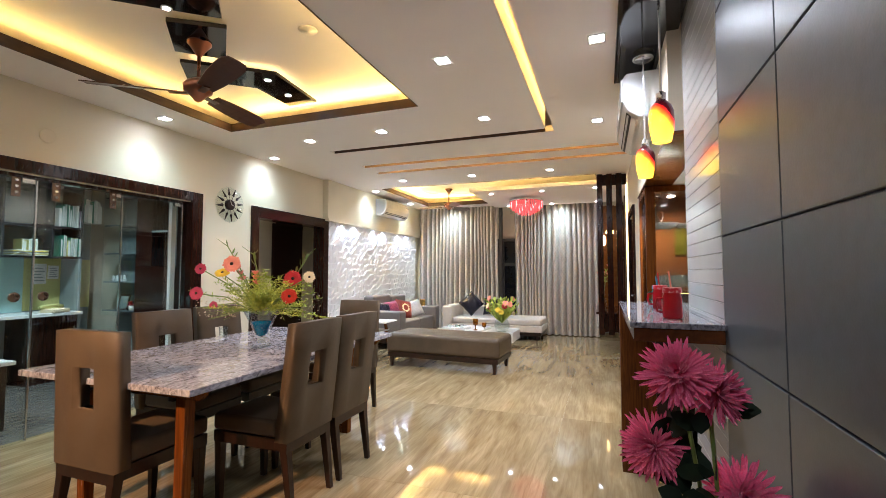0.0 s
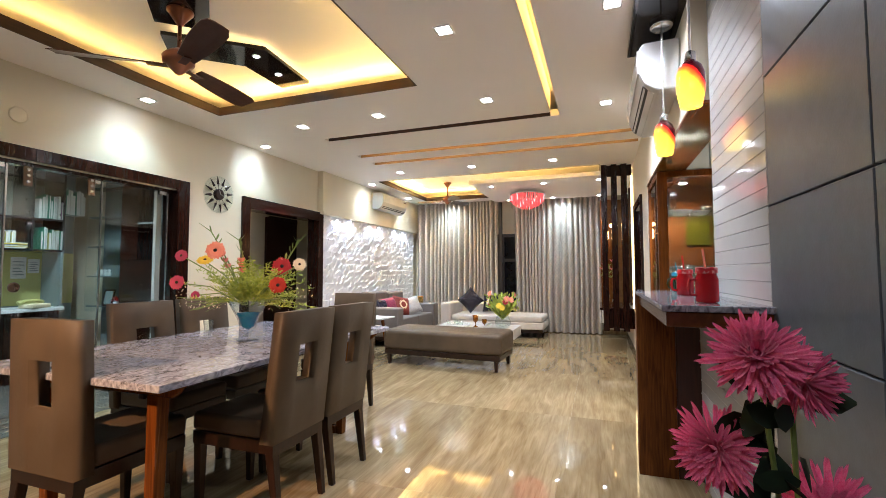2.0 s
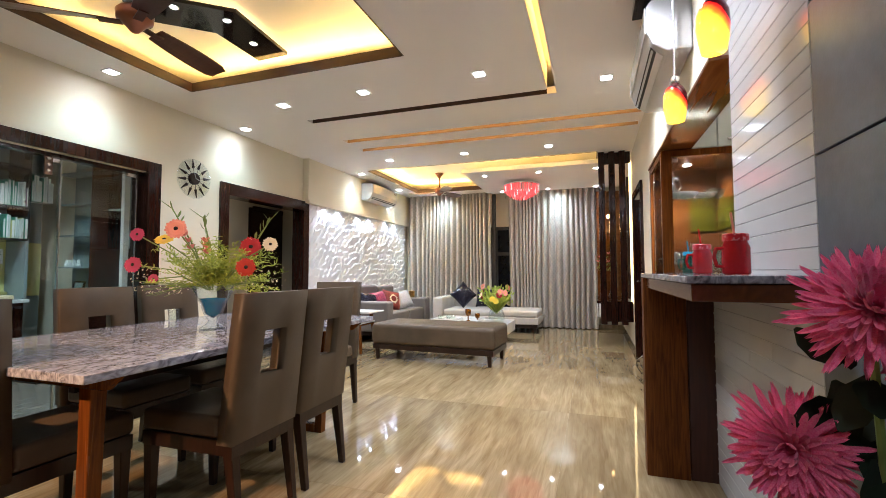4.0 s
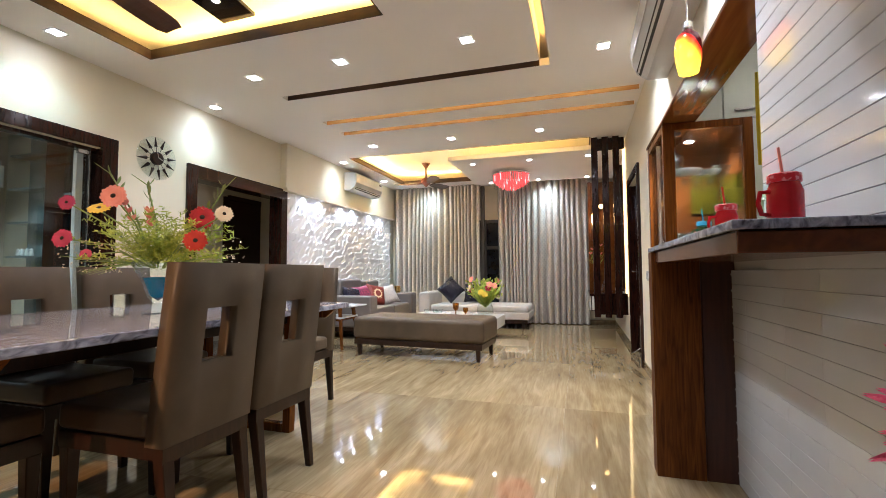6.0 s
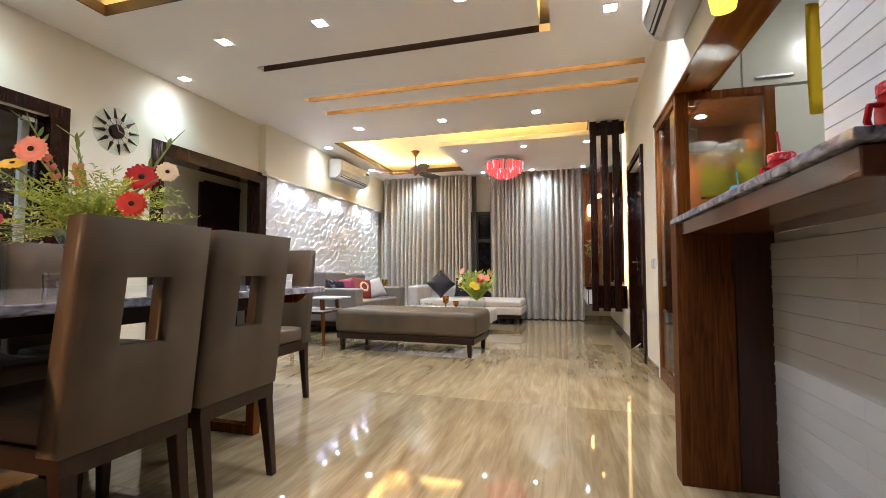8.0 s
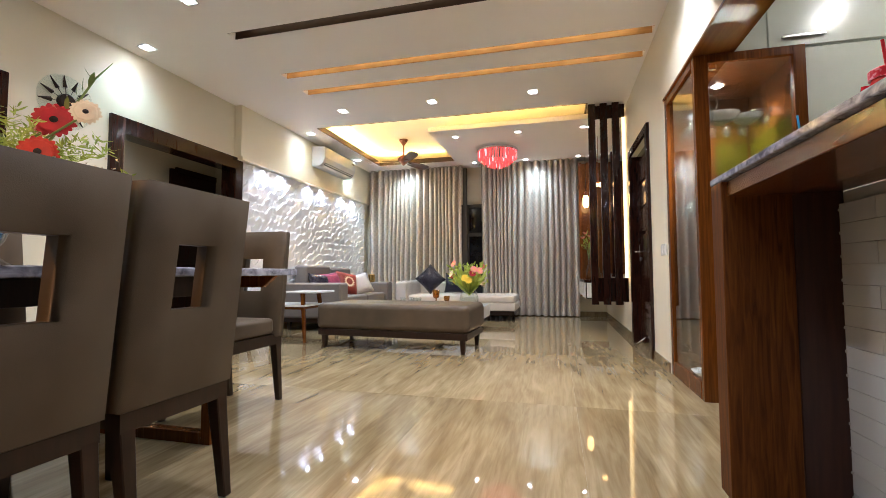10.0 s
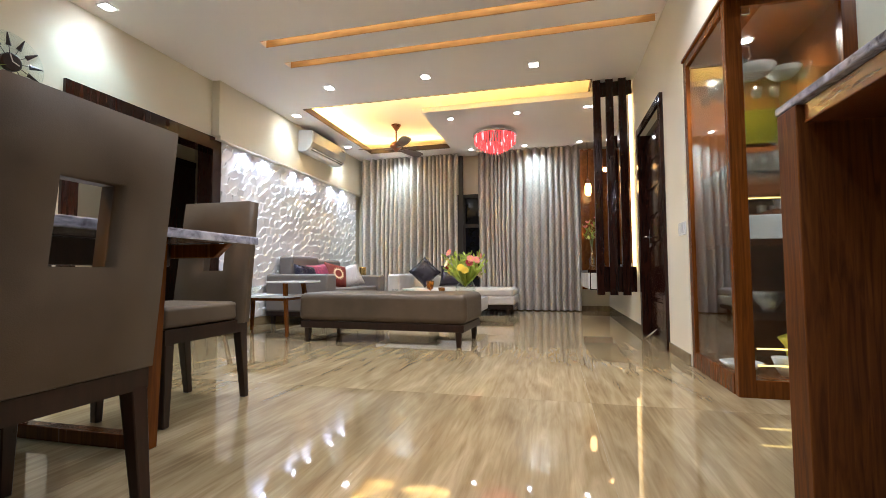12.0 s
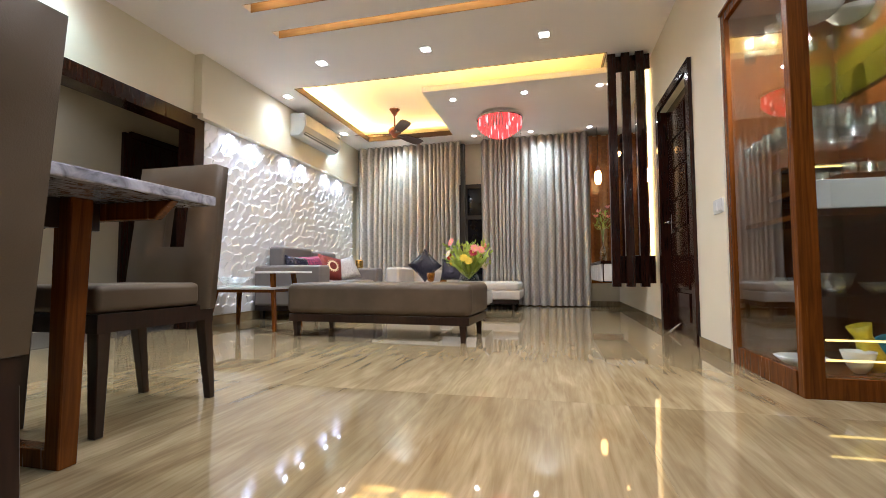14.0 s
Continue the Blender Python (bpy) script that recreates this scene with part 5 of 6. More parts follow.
# ---- black backlit panels in the dining tray ----
def poly_panel(pts, z0, z1):
    bm = bmesh.new()
    lo = [bm.verts.new((x, y, z0)) for x, y in pts]
    hi = [bm.verts.new((x, y, z1)) for x, y in pts]
    n = len(pts)
    bm.faces.new(lo)
    bm.faces.new(list(reversed(hi)))
    for i in range(n):
        bm.faces.new((lo[i], hi[i], hi[(i + 1) % n], lo[(i + 1) % n]))
    bmesh.ops.recalc_face_normals(bm, faces=bm.faces)
    return bm


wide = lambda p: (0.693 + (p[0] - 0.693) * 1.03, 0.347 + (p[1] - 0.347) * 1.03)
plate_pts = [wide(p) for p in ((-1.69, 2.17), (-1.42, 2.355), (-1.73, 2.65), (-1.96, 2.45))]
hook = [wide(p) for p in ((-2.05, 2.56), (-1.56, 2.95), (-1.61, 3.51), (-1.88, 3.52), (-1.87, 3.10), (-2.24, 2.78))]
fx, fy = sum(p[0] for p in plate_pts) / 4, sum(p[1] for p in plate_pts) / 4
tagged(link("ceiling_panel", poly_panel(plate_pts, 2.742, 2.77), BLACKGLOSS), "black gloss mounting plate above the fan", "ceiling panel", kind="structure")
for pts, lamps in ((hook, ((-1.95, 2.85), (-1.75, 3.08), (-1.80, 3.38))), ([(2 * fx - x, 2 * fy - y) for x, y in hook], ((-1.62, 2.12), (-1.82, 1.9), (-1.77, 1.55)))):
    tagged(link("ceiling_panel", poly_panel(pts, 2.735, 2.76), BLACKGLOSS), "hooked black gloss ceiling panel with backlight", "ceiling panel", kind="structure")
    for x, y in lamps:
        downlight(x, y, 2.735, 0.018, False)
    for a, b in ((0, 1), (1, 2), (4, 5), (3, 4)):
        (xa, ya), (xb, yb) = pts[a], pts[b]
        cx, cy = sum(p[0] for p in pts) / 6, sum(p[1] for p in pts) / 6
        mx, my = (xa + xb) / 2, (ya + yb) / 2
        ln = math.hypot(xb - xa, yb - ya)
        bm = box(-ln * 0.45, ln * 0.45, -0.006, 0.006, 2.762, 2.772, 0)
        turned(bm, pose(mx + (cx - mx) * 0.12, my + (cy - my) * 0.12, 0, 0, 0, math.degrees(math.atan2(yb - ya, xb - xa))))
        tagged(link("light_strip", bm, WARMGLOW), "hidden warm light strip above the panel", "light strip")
t = thing("smoke_detector", pose(-1.08, 2.68, 2.80), "round white smoke detector", "detector")
part("body", lathe([(0, -0.014), (0.014, -0.014), (0.016, -0.011), (0.056, -0.009), (0.060, -0.005), (0.060, -0.001), (0, -0.001)], 28), CEIL, t, smooth=True)

# light inside the long ceiling groove and the slots
strip_lamp("groove_lamp", 0.23, 2.56, 2.785, 0.05, 4.15, 4.2, (0, 0, -1), (1.0, 0.52, 0.09))
for y in (5.345, 5.74):
    strip_lamp("groove_lamp", -0.63, y, 2.695, 3.1, 0.012, 2.0, (0, 0.9, 0.25), (1, 0.80, 0.42))
strip_lamp("groove_lamp", -1.0, 4.65, 2.71, 2.2, 0.02, 0.6, (0, 0, -1), (1, 0.82, 0.5))
for gx0, gx1, gy0, gy1 in GROOVES:
    bm = bmesh.new()
    for b in ((gx0 + 0.001, gx0 + 0.010, gy0 + 0.002, gy1 - 0.102), (gx1 - 0.010, gx1 - 0.001, gy0 + 0.002, gy1 - 0.002)):
        if gy1 - gy0 > 0.5:
            add_box(bm, *b, CEILING + 0.002, 2.80)
    if gy1 - gy0 < 0.5:
        add_box(bm, gx0, gx1, gy0 + 0.001, gy0 + 0.006, CEILING + 0.001, 2.72)
        add_box(bm, gx0, gx1, gy1 - 0.006, gy1 - 0.001, CEILING + 0.001, 2.72)
        add_box(bm, gx0, gx1, gy0 - 0.006, gy1 + 0.006, 2.72, 2.73)
        tagged(link("trim", bm, SLOTWOOD if gy0 > 5 else LIPWOOD), "wood-lined slot in the ceiling", "trim", kind="structure")
    else:
        tagged(link("trim", bm, CEIL), "side boards of the lit ceiling groove", "trim", kind="structure")

# ---- pendants over the counter ----
tagged(link("ceiling_panel", box(0.785, 1.10, 1.2, 3.62, 2.55, 2.598, 0.003), BLACKGLOSS), "black gloss ceiling panel above the counter", "ceiling panel", kind="structure")


def bar_pendant(x, y, z):
    t = thing("bar_pendant", pose(x, y, z), "amber and dark red art glass pendant lamp on a steel rod", "pendant lamp", "pendants over the counter")
    part("canopy", lathe([(0.05, 2.52 - z), (0.06, 2.53 - z), (0.06, 2.549 - z), (0, 2.5495 - z)], 24), STEEL, t, smooth=True)
    part("rod", lathe([(0.005, 0.22), (0.005, 2.525 - z)], 8), STEEL, t)
    part("cap", lathe([(0.022, 0.185), (0.022, 0.225), (0.006, 0.235), (0, 0.235)], 16), STEEL, t, smooth=True)
    part("shade", lathe([(0.040, 0.0), (0.050, 0.05), (0.0535, 0.09), (0.0535, 0.098), (0.0525, 0.135), (0.043, 0.165), (0.024, 0.188), (0, 0.19)], 28), PENDGLOW, t, "glowing amber glass shading to dark red", smooth=True)
    part("bulb", lathe([(0, 0.005), (0.037, 0.006), (0.03, 0.02), (0, 0.03)], 20), SPOTGLOW, t)


bar_pendant(0.955, 2.56, 1.825)
bar_pendant(0.943, 3.25, 1.80)


# ---- split air conditioners ----
ACWHITE = M("white_abs_plastic", (0.60, 0.60, 0.59), rough=0.3, scale=3)


def air_conditioner(m, w, label):
    t = thing("air_conditioner", m, label, "air conditioner", "split air conditioners")
    prof = [(0, 0.0), (0.12, 0.0), (0.185, 0.045), (0.215, 0.12), (0.215, 0.25), (0.19, 0.285), (0, 0.29)]
    bm = bmesh.new()
    a = [bm.verts.new((x, -w / 2, z)) for x, z in prof]
    b = [bm.verts.new((x, w / 2, z)) for x, z in prof]
    n = len(prof)
    bm.faces.new(list(reversed(a)))
    bm.faces.new(b)
    for i in range(n):
        bm.faces.new((a[i], a[(i + 1) % n], b[(i + 1) % n], b[i]))
    bmesh.ops.recalc_face_normals(bm, faces=bm.faces)
    bevel_all(bm, 0.012, 2)
    part("body", bm, ACWHITE, t)
    part("front_panel", box(0.214, 0.222, -w / 2 + 0.02, w / 2 - 0.02, 0.115, 0.255, 0.004), PORCELAIN, t)
    fl = box(-0.003, 0.003, -w / 2 + 0.06, w / 2 - 0.06, -0.035, 0.035, 0.002)
    part("louvre", turned(fl, pose(0.158, 0, 0.022, 0, 55, 0)), WHITE, t)
    part("outlet", turned(box(-0.002, 0.002, -w / 2 + 0.05, w / 2 - 0.05, -0.02, 0.02, 0), pose(0.178, 0, 0.036, 0, 40, 0)), GROUT, t, "dark air outlet")
    part("label_plate", box(0.222, 0.2235, w / 2 - 0.16, w / 2 - 0.06, 0.20, 0.225, 0), STEEL, t)


air_conditioner(pose(-3.108, 7.83, 2.245), 0.98, "white wall-mounted split air conditioner above the relief panel")
air_conditioner(pose(1.038, 3.765, 2.185, 0, 0, 180), 0.97, "white split air conditioner beside the black ceiling panel")


# ---- wall clock ----
clock = thing("wall_clock", pose(-3.2, 4.14, 1.975, 0, 90, 0), "round glass wall clock with dark wedge rays", "clock")
p = part("glass_disc", lathe([(0.195, 0.012), (0.197, 0.015), (0.195, 0.018), (0, 0.018)], 40), GLASS, clock, "clear glass dial")
p.visible_shadow = False
part("hub", lathe([(0.058, 0.0), (0.058, 0.03), (0.05, 0.036), (0, 0.036)], 28), CHAIRWOOD, clock)
for k in range(12):
    bm = bmesh.new()
    v = [bm.verts.new(p) for p in ((0.105, -0.017, 0.019), (0.19, -0.003, 0.019), (0.19, 0.003, 0.019), (0.105, 0.017, 0.019), (0.105, 0, 0.036), (0.19, 0, 0.024))]
    for f in ((0, 1, 5, 4), (1, 2, 5), (2, 3, 4, 5), (3, 0, 4), (3, 2, 1, 0)):
        bm.faces.new([v[i] for i in f])
    add_box(bm, 0.05, 0.116, -0.0015, 0.0015, 0.019, 0.022)
    part("ray", turned(bm, pose(0, 0, 0, 0, 0, k * 30 + 8)), CHAIRWOOD, clock)
part("hand", turned(box(0, 0.05, -0.004, 0.004, 0.038, 0.040, 0), pose(0, 0, 0, 0, 0, 200)), CHROME, clock)
part("hand", turned(box(0, 0.038, -0.004, 0.004, 0.041, 0.043, 0), pose(0, 0, 0, 0, 0, 70)), CHROME, clock)

# ---- window in the gap between the curtains ----
win = thing("window_unit", pose(-1.17, 9.42, 0), "black framed sliding window with the night outside", "window")
part("frame", plate(-0.26, 0.26, 0.0, 1.92, -0.03, 0.03, [(-0.06, 0.20, 0.06, 1.36), (-0.06, 0.20, 1.42, 1.86)]), GROUT, win)
win_frame = win.children[0]
win_frame.matrix_basis = pose(0, 0, 0, 90, 0, 0)
part("pane", box(-0.2, 0.22, 0.04, 0.05, 0.02, 1.9, 0), NIGHT, win, "dark glass with the night behind")
part("mullion", box(-0.14, -0.07, -0.16, -0.10, 0.0, 2.55, 0.003), GROUT, win, "black upright mullion")

# ---- side tables, bowl ----
nest = thing("side_table", pose(-2.62, 6.12, 0), "two-level side table with white tops and splayed wooden legs", "side table")
part("upper_top", box(0.06, 0.44, -0.2, 0.2, 0.512, 0.53, 0.003), WHITE, nest)
part("lower_top", box(-0.47, 0.30, -0.22, 0.22, 0.368, 0.388, 0.003), WHITE, nest)
part("apron", box(-0.45, 0.28, -0.2, 0.2, 0.34, 0.368, 0.003), TEAK, nest)
for x, dx, top in ((0.26, 0.06, 0.512), (-0.34, -0.05, 0.345)):
    for y, dy in ((-0.16, -0.05), (0.16, 0.05)):
        part("leg", taper(x, y, 0.028, 0.04, 0, top, dx, dy), TEAK, nest)
t = thing("crystal_bowl", pose(-2.88, 6.1, 0.388), "cut crystal bowl on the lower tabletop", "bowl")
part("body", lathe([(0.05, 0), (0.09, 0.03), (0.15, 0.085), (0.145, 0.087), (0.08, 0.035), (0, 0.012)], 24), GLASSWARE, t)
t = thing("candle_holder", pose(-2.62, 8.36, 0.58), "gold lattice candle holder on the sofa arm", "candle holder")
part("body", lathe([(0.05, 0), (0.055, 0.02), (0.055, 0.11), (0.05, 0.12), (0.045, 0.115), (0.045, 0.02), (0, 0.01)], 12), GOLD, t)


# ---- cushions ----
def cushion(m, s, material, label):
    t = thing("cushion", m, label, "cushion", "scatter cushions")
    bm = bmesh.new()
    n = 12
    for sgn in (1, -1):
        g = []
        for i in range(n + 1):
            u = 2 * i / n - 1
            g.append([bm.verts.new((s / 2 * u * (1 - 0.06 * (1 - w * w)), sgn * 0.075 * max(0.0, (1 - u ** 4) * (1 - w ** 4)) ** 0.6, s / 2 * w * (1 - 0.06 * (1 - u * u)))) for w in [2 * j / n - 1 for j in range(n + 1)]])
        for i in range(n):
            for j in range(n):
                f = (g[i][j], g[i + 1][j], g[i + 1][j + 1], g[i][j + 1])
                bm.faces.new(f if sgn > 0 else tuple(reversed(f)))
    bmesh.ops.remove_doubles(bm, verts=bm.verts, dist=0.0008)
    bmesh.ops.recalc_face_normals(bm, faces=bm.faces)
    part("cover", bm, material, t, smooth=True)
    return t


cushion(pose(-2.82, 7.10, 0.56, -20, 6, 70), 0.32, DARKCLOTH, "dark patterned cushion leaning on the sofa back")
cushion(pose(-2.76, 7.33, 0.57, -22, -5, 78), 0.33, WINECLOTH, "wine and pink sequinned cushion on the sofa")
rust = cushion(pose(-2.66, 7.57, 0.575, -24, 12, 58), 0.34, RUSTCLOTH, "rust red cushion with a pale medallion on the sofa")
ring = lathe([(0.068, 0.0), (0.068, 0.004), (0.05, 0.005), (0, 0.005)], 28)
for k in range(16):
    a_ = 2 * math.pi * k / 16
    petal_tip = [ring.verts.new((r_ * math.cos(a_ + o_), r_ * math.sin(a_ + o_), 0.003)) for r_, o_ in ((0.066, -0.16), (0.092, 0.0), (0.066, 0.16))]
    ring.faces.new(petal_tip)
part("medallion", turned(ring, pose(0, -0.072, 0, 90, 0, 0)), PETALCREAM, rust, "pale embroidered ring with rays")
part("medallion_eye", turned(lathe([(0.05, 0.0), (0.05, 0.003), (0, 0.005)], 20), pose(0, -0.0775, 0, 90, 0, 0)), RUSTCLOTH, rust)
cushion(pose(-2.56, 7.82, 0.565, -26, -14, 48), 0.32, SILVERCLOTH, "silver grey patterned cushion on the sofa")
cushion(pose(-1.74, 8.72, 0.62, -20, 45, 8), 0.36, DARKCLOTH, "black sequinned cushion standing on its corner on the chaise")
cushion(pose(-1.36, 8.86, 0.56, -20, 0, 0), 0.34, DARKCLOTH, "black patterned cushion lying against the chaise back")


# ---- flowers ----
def gerbera(bm_petals, bm_eye, c, d, r, n=18, layers=2):
    """A daisy head at c facing d: flat petals lying round the disc, and its eye."""
    d = d.normalized()
    side = d.cross(Vector((0.1, 0.2, 1))).normalized()
    up = side.cross(d)
    for layer in range(layers):
        reach = r * (1.0 - 0.22 * layer)
        for k in range(n):
            a = 2 * math.pi * (k + 0.5 * layer) / n
            out = side * math.cos(a) + up * math.sin(a)
            across = d.cross(out)
            rows = []
            for s, w, lift in ((0.15, 0.06, 0.0), (0.5, 0.15, 0.05), (0.85, 0.16, 0.07), (1.0, 0.05, 0.04)):
                q = c + out * (reach * s * (1 + 0.05 * math.sin(k * 2.3))) + d * (r * (lift + 0.06 * layer))
                rows.append((bm_petals.verts.new(q - across * r * w), bm_petals.verts.new(q + across * r * w)))
            for p, q in zip(rows, rows[1:]):
                bm_petals.faces.new((p[0], p[1], q[1], q[0]))
    for k in range(10):
        a = 2 * math.pi * k / 10
        lift = d * (r * 0.14)
        p0, p1 = c + (side * math.cos(a) + up * math.sin(a)) * r * 0.2 + lift, c + (side * math.cos(a + 0.63) + up * math.sin(a + 0.63)) * r * 0.2 + lift
        bm_eye.faces.new((bm_eye.verts.new(p0), bm_eye.verts.new(p1), bm_eye.verts.new(c + d * (r * 0.22))))


CLEARVASE = clear("vase_glass", (0.93, 0.97, 0.98), 0.03, 0.035)


def arrangement():
    t = thing("flower_vase", pose(-1.42, 2.70, 0.745) @ Matrix.Scale(1.06, 4), "flared blue and clear glass vase with gerberas, gladioli and fern", "flower vase")
    r = random.Random(21)
    part("foot", lathe([(0.06, 0), (0.062, 0.008), (0.03, 0.03), (0.022, 0.045), (0, 0.045)], 20), CLEARVASE, t, "clear glass foot", smooth=True)
    part("vase", lathe([(0.022, 0.046), (0.042, 0.075), (0.06, 0.13), (0.108, 0.225), (0.104, 0.225), (0.055, 0.135), (0.037, 0.08), (0, 0.055)], 24), CLEARVASE, t, "flared clear glass", smooth=True)
    part("blue_glass", lathe([(0, 0.056), (0.034, 0.08), (0.050, 0.130), (0.062, 0.158), (0, 0.162)], 24), BLUEGLASS, t, "deep blue inner glass", smooth=True)
    # u runs across the bunch, w towards the room
    u, w = Vector((0.94, 0.34, 0)), Vector((0.34, -0.94, 0))
    heads = [(-0.39, 0.33, 0.055, PETALROSE, "rose"), (-0.345, 0.48, 0.045, PETALROSE, "rose"), (-0.215, 0.455, 0.058, PETALYELLOW, "yellow"), (-0.165, 0.51, 0.068, PETALSALMON, "salmon"),
             (0.20, 0.42, 0.068, PETALRED, "red"), (0.196, 0.315, 0.062, PETALORANGE, "orange red"), (0.315, 0.43, 0.048, PETALCREAM, "cream"), (-0.27, 0.26, 0.032, PETALROSE, "dark rose")]
    for a, h, s, material, word in heads:
        c = u * a + w * r.uniform(0.02, 0.10) + Vector((0, 0, h + 0.0))
        facing = w + u * (0.3 + a * 0.6) + Vector((0, 0, 1.3 if word == "yellow" else 0.2))
        head = bmesh.new()
        eye = bmesh.new()
        gerbera(head, eye, c, facing, s * 0.76)
        bloom = part("bloom", head, material, t, word + " gerbera bloom")
        part("eye", eye, DARKEYE, bloom)
        root = Vector((a * 0.1, 0, 0.2))
        midp = root.lerp(c, 0.5) + Vector((0, 0, 0.04))
        part("stem", tube([root, midp, c - facing.normalized() * 0.01], 0.0035, 6), STEM, t)
    for a, h, lean in ((-0.22, 0.62, -0.12), (-0.06, 0.57, -0.12), (0.28, 0.56, 0.08)):
        base = Vector((a * 0.1, 0, 0.2))
        tip = u * a + Vector((0, 0, h))
        pts = [base, base.lerp(tip, 0.5) + u * 0.02, tip, tip + u * lean * 0.6 + Vector((0, 0, 0.05))]
        spike = tube(pts, [0.004, 0.004, 0.003, 0.001], 6)
        for k in range(9):
            q = base.lerp(tip, 0.55 + 0.055 * k)
            petal(spike, q, Vector((r.uniform(-1, 1), r.uniform(-1, 1), 1.2)), 0.045, 0.014, 0.2)
        part("gladiolus_spike", spike, STEM, t)
        bm = bmesh.new()
        for k in range(3):
            q = base.lerp(tip, 0.5 + 0.08 * k)
            for j in range(6):
                petal(bm, q + w * 0.015, Vector((math.cos(j * 1.05 + k), math.sin(j * 1.05 + k), 0.7)), 0.034, 0.020, 0.3)
        part("gladiolus_bloom", bm, PETALSALMON, t, "salmon pink gladiolus florets")
    fern = bmesh.new()
    for k in range(80):
        a = r.gauss(0.03, 0.12)
        h = r.uniform(0.04, 0.27) - abs(a) * 0.4
        base = Vector((0, 0, 0.20))
        tip = u * a * 1.4 + w * r.uniform(-0.12, 0.14) + Vector((0, 0, 0.22 + h))
        mid_ = base.lerp(tip, 0.5) + Vector((0, 0, 0.03))
        for i in range(28):
            s = 0.2 + 0.8 * i / 27
            q = (base * (1 - s) ** 2 + mid_ * 2 * s * (1 - s) + tip * s * s)
            out = Vector((r.uniform(-1, 1), r.uniform(-1, 1), r.uniform(-0.3, 0.9)))
            petal(fern, q, out, r.uniform(0.018, 0.036), 0.0055, 0.1, 0, r.uniform(-1.5, 1.5))
            petal(fern, q, Vector((-out.x, -out.y, out.z)), r.uniform(0.016, 0.03), 0.005, 0.1, 0, r.uniform(-1.5, 1.5))
    part("fern", fern, FERN, t, "feathery yellow-green fern")
    spray = bmesh.new()
    for k in range(170):
        sgn = -1 if k % 3 else 1
        q = u * sgn * r.uniform(0.12, 0.36) + w * r.uniform(-0.05, 0.12) + Vector((0, 0, 0.22 + r.uniform(-0.04, 0.10)))
        for j in range(3):
            petal(spray, q, Vector((r.uniform(-1, 1), r.uniform(-1, 1), r.uniform(-1, 1))), 0.007, 0.006, 0.1)
    tagged(part("filler_flowers", spray, PETALCREAM, t, "tiny white filler flowers"), kind="stuff")
    twigs = bmesh.new()
    for k in range(40):
        sgn = -1 if k % 3 else 1
        tube([(0, 0, 0.19), u * sgn * 0.1 + Vector((0, 0, 0.23)), u * sgn * r.uniform(0.18, 0.36) + w * r.uniform(-0.05, 0.12) + Vector((0, 0, 0.2 + r.uniform(-0.03, 0.07)))], 0.0009, 4, twigs)
    tagged(part("twig", twigs, STEM, t), kind="stuff")


arrangement()
tumbler(-2.0, 2.95, 0.7455, 0.033, 0.075, GLASS, "water_glass", "small clear water glass on the dining table", "glass", "glasses on the table")


